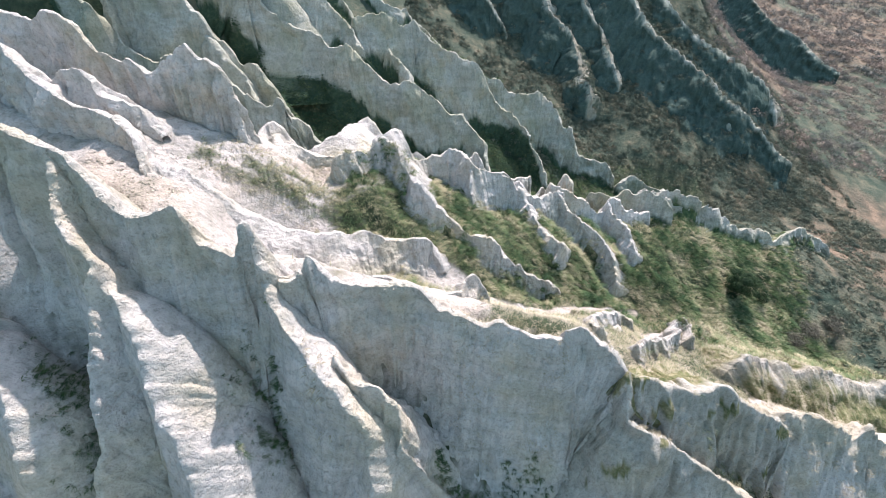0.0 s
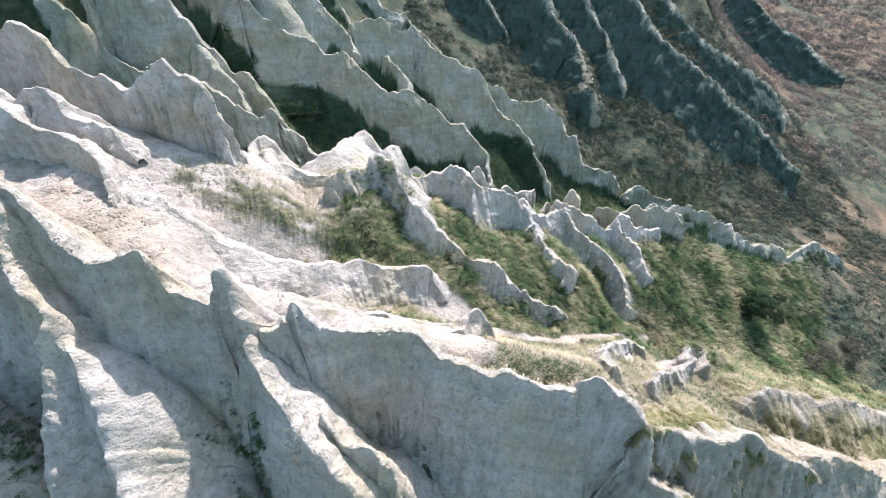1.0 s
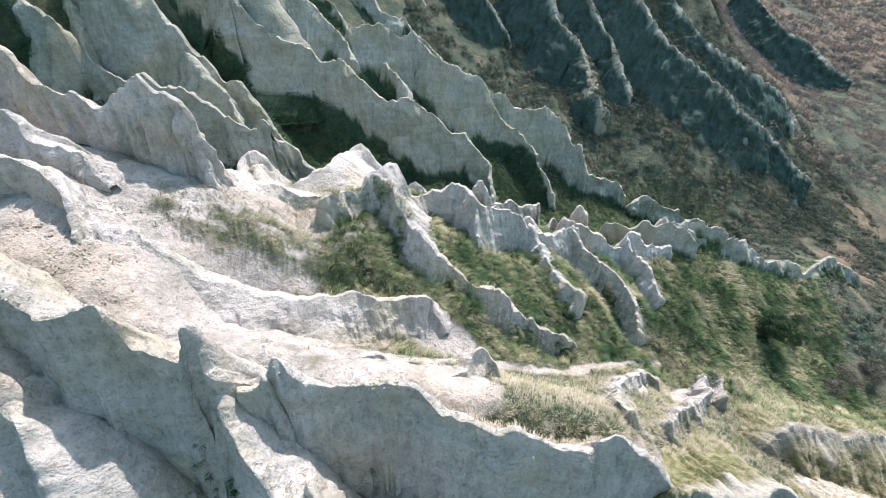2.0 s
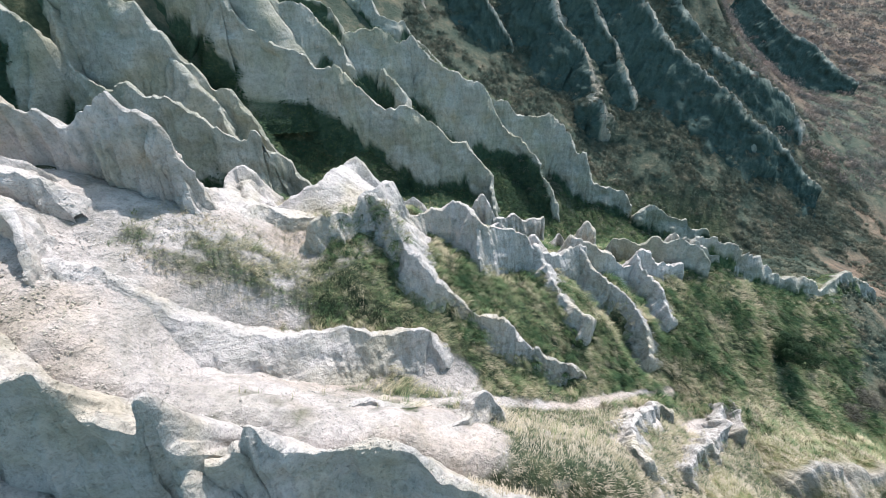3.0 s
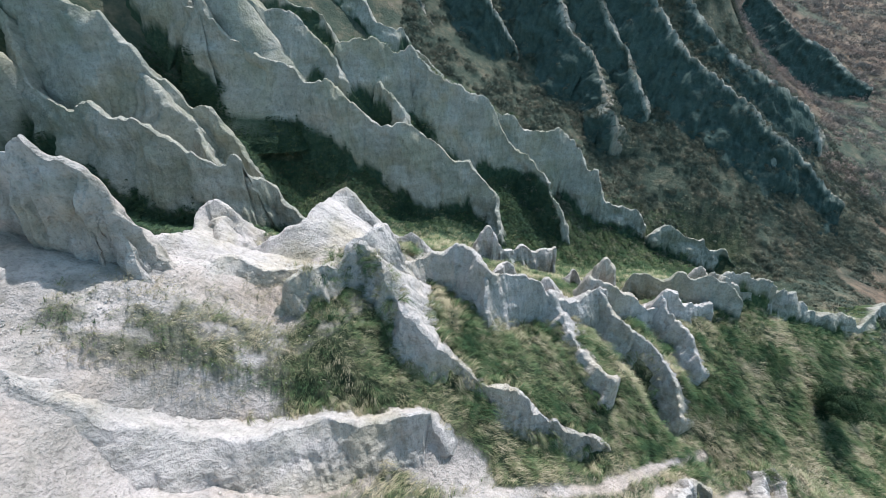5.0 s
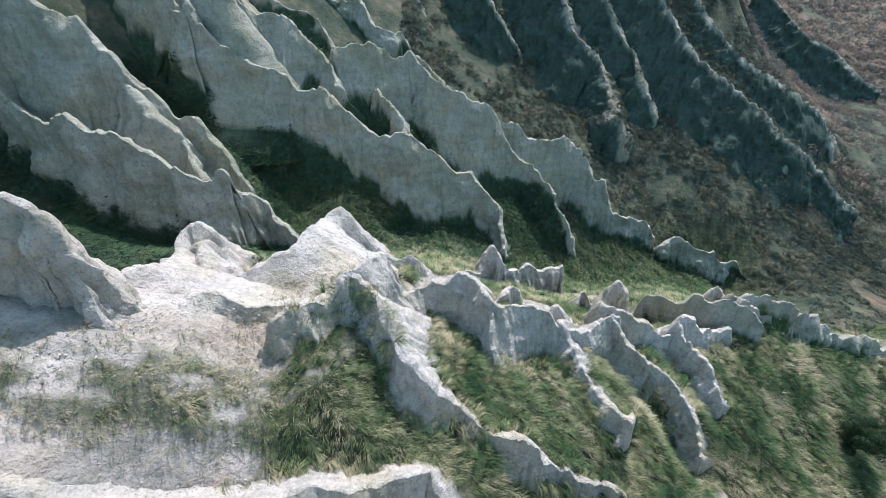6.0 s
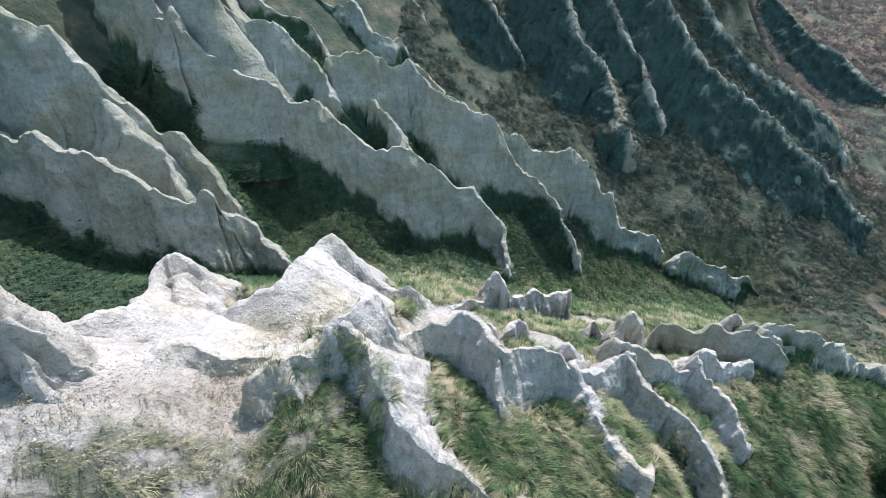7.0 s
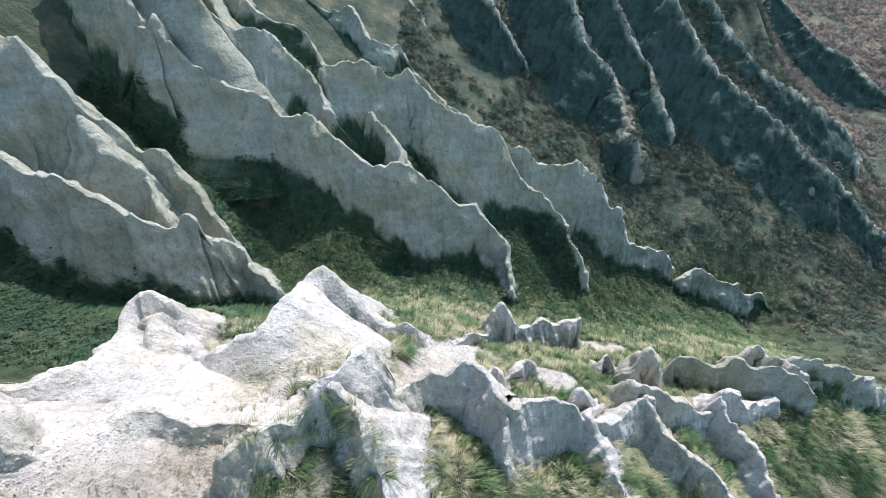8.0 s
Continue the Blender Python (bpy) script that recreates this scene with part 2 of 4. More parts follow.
def clay_material(name, pale, dull, grit=0.72, stain=(0.94, 0.90, 0.84), growth=DARK_GROWTH):
    m, nodes, links, bsdf = material(name)
    co = nodes.new("ShaderNodeNewGeometry").outputs["Position"]
    c, normal = clay_nodes(nodes, links, co, pale, dull, grit, stain)
    grown = nodes.new("ShaderNodeAttribute")
    grown.attribute_name = "moss"
    tuft = noise_node(nodes, links, co, 1.6, 6, 0.7)
    green = ramp_node(nodes, links, tuft, growth)
    c = mix_node(nodes, links, grown.outputs["Fac"], c, green)
    links.new(c, bsdf.inputs["Base Color"])
    links.new(normal, bsdf.inputs["Normal"])
    bsdf.inputs["Roughness"].default_value = 0.95
    bsdf.inputs["Specular IOR Level"].default_value = 0.12
    return m


def ground_material():
    """Clay where it is bare; turf and brown scrub soil where the ground is overgrown."""
    m, nodes, links, bsdf = material("hillside_ground")
    co = nodes.new("ShaderNodeNewGeometry").outputs["Position"]
    c, normal = clay_nodes(nodes, links, co, (0.535, 0.485, 0.455), (0.40, 0.365, 0.335), 0.76, (0.90, 0.85, 0.79), 0.95)
    patch = noise_node(nodes, links, co, 0.9, 5, 0.65)
    turf = ramp_node(nodes, links, patch, [(0.3, (0.02, 0.034, 0.02)), (0.5, (0.05, 0.065, 0.036)), (0.66, (0.11, 0.112, 0.065))])
    heath = noise_node(nodes, links, co, 0.22, 7, 0.75)
    dark = ramp_node(nodes, links, heath, [(0.34, (0.03, 0.052, 0.04)), (0.5, (0.07, 0.085, 0.062)), (0.62, (0.14, 0.13, 0.09)), (0.72, (0.22, 0.18, 0.14))])
    rust = ramp_node(nodes, links, heath, [(0.34, (0.05, 0.055, 0.045)), (0.5, (0.14, 0.11, 0.08)), (0.66, (0.25, 0.175, 0.125))])
    attrs = []
    for key in ("cover", "scrub", "rust"):
        a = nodes.new("ShaderNodeAttribute")
        a.attribute_name = key
        attrs.append(a.outputs["Fac"])
    brown = mix_node(nodes, links, attrs[2], dark, rust)
    grown = mix_node(nodes, links, attrs[1], turf, brown)
    rgb = mix_node(nodes, links, attrs[0], c, grown)
    links.new(rgb, bsdf.inputs["Base Color"])
    links.new(normal, bsdf.inputs["Normal"])
    bsdf.inputs["Roughness"].default_value = 0.95
    bsdf.inputs["Specular IOR Level"].default_value = 0.1
    return m


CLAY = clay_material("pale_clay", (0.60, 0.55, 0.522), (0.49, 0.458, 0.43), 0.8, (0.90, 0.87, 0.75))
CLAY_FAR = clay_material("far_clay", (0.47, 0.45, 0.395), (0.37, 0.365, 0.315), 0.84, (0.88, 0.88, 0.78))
# Spur clay twice: shade coloured into the front's growth, sunlight into the back's.
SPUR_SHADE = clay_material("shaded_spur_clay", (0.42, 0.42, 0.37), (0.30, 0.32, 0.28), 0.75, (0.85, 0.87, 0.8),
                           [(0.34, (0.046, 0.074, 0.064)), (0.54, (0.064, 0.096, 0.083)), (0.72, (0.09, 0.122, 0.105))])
SPUR_SUN = clay_material("sunlit_spur_clay", (0.46, 0.43, 0.37), (0.32, 0.31, 0.265), 0.7, (0.95, 0.88, 0.8),
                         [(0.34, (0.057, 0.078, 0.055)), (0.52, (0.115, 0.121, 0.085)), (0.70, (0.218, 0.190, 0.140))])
DRY_BANK = clay_material("grassy_bank", (0.50, 0.465, 0.42), (0.38, 0.355, 0.315), 0.75, (0.94, 0.9, 0.82),
                         [(0.34, (0.07, 0.095, 0.04)), (0.5, (0.17, 0.165, 0.085)), (0.68, (0.33, 0.29, 0.19))])
GREEN_BANK = clay_material("overgrown_bank", (0.50, 0.475, 0.43), (0.38, 0.365, 0.33), 0.75, (0.9, 0.9, 0.8),
                           [(0.34, (0.03, 0.06, 0.03)), (0.52, (0.075, 0.11, 0.05)), (0.68, (0.18, 0.18, 0.10))])
GROUND = ground_material()


# ---------------------------------------------------------------- mesh helpers
def mesh_object(name, verts, faces, mat, parent=None, smooth=True):
    me = bpy.data.meshes.new(name)
    me.from_pydata([tuple(v) for v in verts.tolist()], [], faces)
    me.update()
    if smooth:
        me.polygons.foreach_set("use_smooth", np.ones(len(me.polygons), bool))
    me.materials.append(mat)
    ob = new(name, me)
    if parent:
        ob.parent = parent
    return ob


def grid_faces(rows, cols):
    i = np.arange(rows - 1)[:, None] * cols + np.arange(cols - 1)
    i = i.ravel()
    return np.stack([i, i + 1, i + cols + 1, i + cols], 1).tolist()


# ---------------------------------------------------------------- ground
def graded(core0, core1, step, low, high, growth=1.09):
    mid = np.arange(core0, core1 + step / 2, step)
    left, right, d = [], [], step
    x = core0
    while x > low:
        d *= growth
        x -= d
        left.append(x)
    x, d = core1, step
    while x < high:
        d *= growth
        x += d
        right.append(x)
    return np.concatenate([left[::-1], mid, right])


gx = graded(-28, 50, 0.25, -1500, 2600, 1.07)
gy = graded(14, 56, 0.25, -900, 2600, 1.035)
GX, GY = np.meshgrid(gx, gy)
GZ = ground_height(GX, GY)
ground = mesh_object("ground", np.stack([GX.ravel(), GY.ravel(), GZ.ravel()], 1), grid_faces(len(gy), len(gx)), GROUND)
for key, field in (("cover", cover(GX, GY)), ("scrub", scrub(GX, GY)), ("rust", rust_fields(GX, GY))):
    ground.data.attributes.new(key, "FLOAT", "POINT").data.foreach_set("value", field.ravel().astype(np.float32))
tagged(ground, "bare pale clay hillside partly overgrown with grass", "ground", kind="structure")


# ---------------------------------------------------------------- ridges
def smooth_line(pts, step):
    """A curve through the points (Catmull-Rom), evenly sampled."""
    p = np.array(pts, float)
    p = np.vstack([2 * p[0] - p[1], p, 2 * p[-1] - p[-2]])
    out = []
    for k in range(1, len(p) - 2):
        p0, p1, p2, p3 = p[k - 1:k + 3]
        n = max(3, int(np.linalg.norm(p2 - p1) / (step * 0.5)))
        t = np.linspace(0, 1, n, endpoint=False)[:, None]
        m1, m2 = 0.4 * (p2 - p0), 0.4 * (p3 - p1)
        out.append((2 * t**3 - 3 * t**2 + 1) * p1 + (t**3 - 2 * t**2 + t) * m1 + (-2 * t**3 + 3 * t**2) * p2 + (t**3 - t**2) * m2)
    c = np.vstack(out + [p[-2:-1]])
    s = np.concatenate([[0], np.cumsum(np.linalg.norm(np.diff(c, axis=0), axis=1))])
    at = np.linspace(0, s[-1], max(6, int(s[-1] / step)))
    return np.stack([np.interp(at, s, c[:, i]) for i in range(3)], 1), at


def blur(a, width):
    k = np.exp(-0.5 * (np.arange(-3 * width, 3 * width + 1) / max(width, 1e-6))**2)
    k /= k.sum()
    pad = 3 * width
    b = np.concatenate([np.repeat(a[:1], pad, 0), a, np.repeat(a[-1:], pad, 0)])
    return np.stack([np.convolve(b[:, i], k, "valid") for i in range(a.shape[1])], 1)


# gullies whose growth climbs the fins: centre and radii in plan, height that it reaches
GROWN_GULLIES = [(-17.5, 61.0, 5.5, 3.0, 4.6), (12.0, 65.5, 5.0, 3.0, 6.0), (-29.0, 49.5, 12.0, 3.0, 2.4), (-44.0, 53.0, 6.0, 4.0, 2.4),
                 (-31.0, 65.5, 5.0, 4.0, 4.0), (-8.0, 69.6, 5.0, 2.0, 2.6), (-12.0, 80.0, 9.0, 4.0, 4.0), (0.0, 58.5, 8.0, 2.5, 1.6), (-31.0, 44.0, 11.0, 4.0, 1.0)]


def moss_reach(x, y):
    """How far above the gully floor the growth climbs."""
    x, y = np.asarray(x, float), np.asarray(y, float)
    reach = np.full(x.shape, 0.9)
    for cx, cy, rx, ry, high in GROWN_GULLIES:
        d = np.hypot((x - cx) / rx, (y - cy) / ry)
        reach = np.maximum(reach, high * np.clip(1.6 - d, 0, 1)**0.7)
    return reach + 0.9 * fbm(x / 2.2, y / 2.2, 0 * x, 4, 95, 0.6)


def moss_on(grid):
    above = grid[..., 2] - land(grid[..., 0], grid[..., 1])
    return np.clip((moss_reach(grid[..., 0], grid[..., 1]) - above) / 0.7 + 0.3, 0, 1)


SURFACES = []
seeds = iter(range(100, 9000, 7))


def ridge(label, pts, front, back, step=0.12, rows=34, jag=0.15, lump=0.32, flute=0.3, edge=0.14, flare=1.3,
          name="clay_ridge", mat=None, parent=None, most=30.0, soft_back=1.0, flare_back=None, cap=None, crust=0.1, back_mat=None, rise=0.4, bald=None):
    """An eroded fin along a crest. front, back: mean steepness of the side to the right and to the left of the crest's run."""
    seed = next(seeds)
    p = [tuple(q) for q in pts]
    line, s = smooth_line(p, step)
    # both ends fall away to the ground
    length = s[-1]
    wide = max(2, int(0.9 / step))
    tan = np.gradient(line, axis=0)
    tan[:, 2] = 0
    tan = blur(tan / (np.linalg.norm(tan, axis=1, keepdims=True) + 1e-9), wide)
    tan /= np.linalg.norm(tan, axis=1, keepdims=True) + 1e-9
    left = np.stack([-tan[:, 1], tan[:, 0], 0 * s], 1)
    line = line.copy()
    line[:, 2] += jag * fbm(s / 0.8, 0 * s + seed, 0 * s, 5, seed, 0.65)
    line += left * (0.18 * fbm(s / 1.7, 0 * s, 0 * s + seed, 3, seed + 3))[:, None]
    floor = land(line[:, 0], line[:, 1]) + rise
    line[:, 2] = np.where(line[:, 2] < floor, 0.2 * line[:, 2] + 0.8 * floor, line[:, 2])
    caps = []
    for sign in (-1, 1):
        q = line[0] if sign < 0 else line[-1]
        t = tan[0] * sign if sign < 0 else tan[-1]
        h = max(0.6, q[2] - float(land(q[0], q[1])))
        extra = [q + t * d + np.array([0, 0, -h * f]) for d, f in ((0.10, 0.05), (0.22, 0.2), (0.36, 0.5), (0.5, 0.8), (0.65, 1.15))]
        caps.append((extra[::-1] if sign < 0 else extra))
    line = np.vstack([caps[0], line, caps[1]])
    left = np.vstack([np.repeat(left[:1], 5, 0), left, np.repeat(left[-1:], 5, 0)])
    s = np.concatenate([s[0] - np.array([0.65, 0.5, 0.36, 0.22, 0.1]), s, s[-1] + np.array([0.1, 0.22, 0.36, 0.5, 0.65])])
    calm = blur(line, max(2, int(1.1 / step)))
    calm[:8], calm[-8:] = line[:8], line[-8:]
    v = np.linspace(0, 1, rows + 1)[1:]**1.25
    brink = edge * np.clip(1 + 0.9 * fbm(s / 1.1, 0 * s + 2, 0 * s + seed, 3, seed + 40), 0.25, 2.2)
    sides = []
    for sign, slope in ((1, back), (-1, front)):
        slope = np.atleast_1d(slope)
        steep = np.interp((s - s[0]) / (s[-1] - s[0]), np.linspace(0, 1, max(2, len(slope))), np.resize(slope, max(2, len(slope))))
        drop = np.maximum(0.8, line[:, 2] - land(line[:, 0], line[:, 1]))
        for _ in range(25):
            w = drop / steep
            foot = line + left * (sign * w)[:, None]
            drop = 0.5 * drop + 0.5 * np.clip(line[:, 2] - land(foot[:, 0], foot[:, 1]) + 0.7, 0.8, most)
        drop = blur(np.maximum(drop, blur(drop[:, None], 2 * wide)[:, 0])[:, None], wide)[:, 0] + 0.8
        w = drop / steep
        lip = (brink * np.minimum(1, drop))[:, None]
        even = lip.mean() + (lip - lip.mean()) * np.exp(-(w[:, None] * v / 0.5)**2)
        d = np.concatenate([0.55 * lip, lip, even + w[:, None] * v], 1)
        z = np.concatenate([0.06 * lip, 0.22 * lip, 0.3 * even + drop[:, None] * (1 - (1 - v)**(flare_back or flare if sign > 0 else flare))], 1)
        fade = np.exp(-(z / 1.3)**2 - (d / 0.9)**2)[..., None]
        q = line[:, None, :] * fade + calm[:, None, :] * (1 - fade) + left[:, None, :] * (sign * d)[..., None]
        q[..., 2] -= z
        full = np.clip(z / 1.2, 0, 1)
        ss = np.broadcast_to(s[:, None], z.shape)
        push = (lump * fbm(q[..., 0] / 2.4, q[..., 1] / 2.4, q[..., 2] / 2.4, 3, seed + 10)
                + flute * fbm(ss / 0.75, z * 0.16 + 3 * sign, 0 * z + seed, 3, seed + 20)
                + 0.07 * fbm(ss / 0.32, z * 0.3 + 5 * sign, 0 * z + seed, 2, seed + 25)
                + crust * fbm(q[..., 0] * 1.9, q[..., 1] * 1.9, q[..., 2] * 1.9, 3, seed + 30, 0.6))
        push = push * (soft_back if sign > 0 else 1.0)
        q = q + left[:, None, :] * (sign * push * full)[..., None]
        q[..., 2] += 0.4 * push * full
        sides.append(q)
    grid = np.concatenate([sides[0][:, ::-1], line[:, None, :], sides[1]], 1)
    SURFACES.append(grid)
    c = rows + 2
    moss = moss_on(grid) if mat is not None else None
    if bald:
        # growth begins some way below the crest, further down on the sunny side of DARK spurs to colour it as lit
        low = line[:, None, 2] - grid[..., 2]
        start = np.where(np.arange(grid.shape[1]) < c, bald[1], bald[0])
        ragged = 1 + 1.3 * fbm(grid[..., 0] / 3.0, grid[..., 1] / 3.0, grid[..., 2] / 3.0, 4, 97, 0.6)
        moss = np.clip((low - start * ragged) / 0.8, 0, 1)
    if parent is not None:
        return strip(name, grid, mat or CLAY, parent, moss)
    root = new(name)
    mean = line.mean(0)
    root.location = (mean[0], mean[1], float(land(mean[0], mean[1])))
    grid = grid - np.array(root.location)
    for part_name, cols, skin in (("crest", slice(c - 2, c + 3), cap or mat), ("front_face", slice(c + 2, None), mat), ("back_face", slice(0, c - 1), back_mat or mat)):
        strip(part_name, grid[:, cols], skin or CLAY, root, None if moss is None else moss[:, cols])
    return tagged(root, label, "ridge", "eroded clay ridges")


def strip(name, grid, mat, parent, moss=None):
    if name in ("spur", "rib"):
        grid = grid - np.array(parent.location)
    ob = mesh_object(name, grid.reshape(-1, 3), grid_faces(*grid.shape[:2]), mat, parent)
    if moss is not None:
        ob.data.attributes.new("moss", "FLOAT", "POINT").data.foreach_set("value", moss.ravel().astype(np.float32))
    return ob


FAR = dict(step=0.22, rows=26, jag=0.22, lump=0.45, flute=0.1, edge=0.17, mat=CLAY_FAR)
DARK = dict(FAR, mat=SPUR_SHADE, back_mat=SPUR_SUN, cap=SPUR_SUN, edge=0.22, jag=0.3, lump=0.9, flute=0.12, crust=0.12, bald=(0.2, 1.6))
front = ridge("long knife-edged front ridge of pale clay with toothed crest", [(-23.3, 20.3, 20.4), (-21.7, 19.9, 19.8), (-19.9, 19.4, 19.1), (-18.3, 18.7, 18.1), (-17.1, 17.9, 16.8), (-16.2, 17.3, 16.0), (-14.7, 17.3, 16.2), (-13.4, 17.3, 16.3), (-13.0, 17.1, 15.6), (-12.7, 16.9, 14.5), (-11.5, 16.9, 13.9), (-10.9, 16.8, 13.8), (-10.2, 16.8, 15.4), (-9.8, 16.9, 15.6), (-9.6, 16.6, 14.5), (-9.3, 16.4, 13.2), (-8.8, 16.3, 12.2), (-7.7, 16.8, 12.4)], 3.0, 2.2, lump=0.2, flute=0.15, flare=1.1, soft_back=0.3)
front_right = ridge("steep grey clay wall ending in a prow", [(-8.8, 16.3, 12.2), (-7.7, 16.8, 12.4), (-7.3, 17.2, 13.2), (-6.8, 17.2, 12.9), (-6.1, 17.0, 11.6), (-5.4, 17.1, 11.0), (-4.2, 17.3, 10.5), (-3.0, 17.7, 10.5), (-1.9, 17.5, 10.4), (-1.0, 17.1, 10.1), (0.5, 16.5, 9.2), (2.6, 16.0, 8.6), (3.8, 16.0, 8.8), (5.3, 15.4, 8.2), (7.4, 15.2, 8.0), (7.6, 15.5, 8.4), (8.9, 15.8, 8.2), (9.9, 15.6, 7.4), (11.1, 15.2, 6.6), (11.8, 14.5, 5.9), (12.0, 14.1, 5.6)], 3.0, 2.2, lump=0.22, flute=0.12, flare=1.15, soft_back=0.3)
ridge("", [(11.9, 14.2, 5.8), (11.7, 13.3, 4.8), (11.8, 12.5, 3.5), (13.5, 12.2, 2.2), (16.0, 11.8, 0.2), (18.8, 11.3, -2.2), (22.7, 10.7, -5.1), (28.2, 9.7, -9.4)], 2.2, 1.3, mat=DRY_BANK, bald=(30.0, 0.6), parent=front_right, name="spur")
ridge("", [(12.1, 14.3, 5.5), (15.1, 14.7, 3.7), (17.6, 14.8, 2.5), (20.5, 15.4, 1.9), (22.0, 15.3, 0.4), (24.4, 15.2, -1.3), (26.9, 15.2, -3.1), (28.0, 14.7, -4.6)], 2.0, 0.9, mat=DRY_BANK, bald=(30.0, 0.6), flute=0.4, parent=front_right, name="spur")
ridge("", [(-19.9, 19.4, 19.1), (-19.4, 18.1, 17.5), (-19.1, 16.9, 16.2), (-18.2, 16.0, 15.2), (-17.4, 15.3, 14.3), (-17.4, 14.4, 13.1), (-17.5, 13.1, 11.2), (-17.6, 11.7, 9.3), (-17.6, 10.4, 7.1), (-17.9, 9.2, 5.3), (-17.9, 8.3, 3.9), (-18.2, 6.9, 1.5)], 3.4, 2.8, lump=0.1, flute=0.0, flare=1.05, flare_back=0.6, crust=0.05, parent=front, name="spur")
ridge("", [(-17.6, 15.6, 14.0), (-16.6, 14.7, 13.2), (-15.7, 13.9, 12.4), (-15.1, 12.9, 11.5), (-14.7, 11.8, 10.1), (-14.2, 10.7, 8.8), (-13.4, 9.8, 7.5), (-13.0, 8.8, 6.0), (-12.7, 7.9, 4.6), (-12.5, 6.7, 2.7)], 3.4, 2.2, lump=0.1, flute=0.0, flare=1.05, flare_back=0.3, crust=0.05, parent=front, name="spur")
ridge("", [(-9.6, 16.1, 12.5), (-9.2, 15.4, 11.8), (-8.4, 14.4, 10.8), (-7.4, 13.4, 10.0), (-6.5, 12.6, 9.2), (-5.3, 11.9, 8.1), (-4.3, 11.0, 6.5), (-4.0, 10.1, 4.9), (-3.7, 9.0, 3.0), (-3.4, 7.7, 0.8)], 3.4, 2.6, lump=0.1, flute=0.0, flare=1.05, flare_back=0.35, crust=0.05, parent=front, name="spur")
ridge("", [(-5.9, 13.5, 8.8), (-4.5, 12.7, 7.5), (-3.5, 12.6, 7.4), (-2.8, 12.1, 6.6), (-2.3, 11.4, 5.3), (-2.4, 10.5, 3.8)], 2.4, 2.0, lump=0.1, flute=0.1, parent=front, name="spur")
ridge("", [(-25.8, 14.5, 11.4), (-24.0, 12.7, 9.9), (-22.7, 11.7, 8.9), (-21.9, 10.0, 6.9), (-21.5, 7.9, 3.7)], 1.6, 2.2, lump=0.12, flute=0.0, flare=1.05, flare_back=0.3, crust=0.05, parent=front, name="spur")
ridge("low grey clay ridge above a dark gully", [(27.7, 15.8, -3.0), (30.5, 16.1, -4.0), (33.6, 16.2, -5.8), (36.2, 15.9, -7.8), (38.0, 16.6, -7.2), (40.0, 16.1, -9.1), (45.0, 16.1, -10.7)], 1.3, 1.0, jag=0.35, lump=0.4)
ridge("crumbling low clay ridge in dry grass", [(27.1, 21.3, -5.5), (29.0, 22.3, -4.2), (31.7, 22.4, -5.8), (35.0, 22.6, -7.4), (37.9, 23.2, -7.9), (41.2, 23.4, -9.6), (44.8, 23.2, -11.2), (48.2, 23.5, -11.5), (52.2, 23.5, -12.7)], 0.75, 0.8, mat=DRY_BANK, bald=(0.3, 0.1), jag=0.5, lump=0.45, flare=1.0)
ridge("curved white clay outcrop in the grass", [(12.1, 19.4, 3.6), (12.1, 20.9, 2.8), (13.3, 22.9, 0.8), (15.4, 25.1, -1.0), (18.4, 26.9, -3.6), (19.4, 26.4, -4.0)], 1.6, 1.6, jag=0.25, name="clay_outcrop")
ridge("knobbly white clay outcrop in the grass", [(16.7, 20.6, -0.4), (18.6, 22.4, -1.9), (21.2, 24.1, -4.0), (24.5, 25.9, -5.5), (25.3, 27.8, -6.3), (27.0, 28.9, -6.7), (27.1, 27.6, -6.5), (26.1, 25.9, -5.9)], 1.6, 1.6, jag=0.35, lump=0.2, name="clay_outcrop")
ridge("pointed white clay outcrop beside the terrace", [(0.4, 20.0, 4.5), (1.5, 21.0, 5.8), (2.3, 21.9, 6.6), (2.9, 22.1, 6.5), (3.5, 21.9, 5.5)], 1.8, 1.8, name="clay_outcrop")
ridge("low blocky white clay outcrop", [(-5.0, 20.0, 6.1), (-4.3, 21.0, 7.2), (-3.7, 21.5, 7.4), (-3.0, 21.3, 5.8), (-2.2, 21.6, 5.2), (-1.1, 22.5, 3.7)], 1.8, 1.3, name="clay_outcrop")
ridge("fin of clay with a tan-stained steep face", [(-30.5, 30.2, 22.2), (-28.1, 29.0, 21.3), (-26.4, 28.0, 19.9), (-24.6, 26.9, 18.9), (-22.8, 26.5, 18.0), (-20.9, 26.1, 17.6), (-19.3, 24.7, 16.9), (-18.7, 23.7, 16.4), (-18.3, 23.1, 15.6)], 3.6, 2.4, flare=1.15)
ridge("short rounded pale clay fin", [(-26.1, 29.1, 19.0), (-25.2, 29.2, 19.6), (-24.3, 29.1, 19.8), (-23.2, 28.7, 19.3), (-22.8, 28.2, 18.4), (-21.7, 28.2, 17.9), (-20.8, 28.7, 17.2), (-20.1, 28.3, 16.0)], 2.2, 1.4)
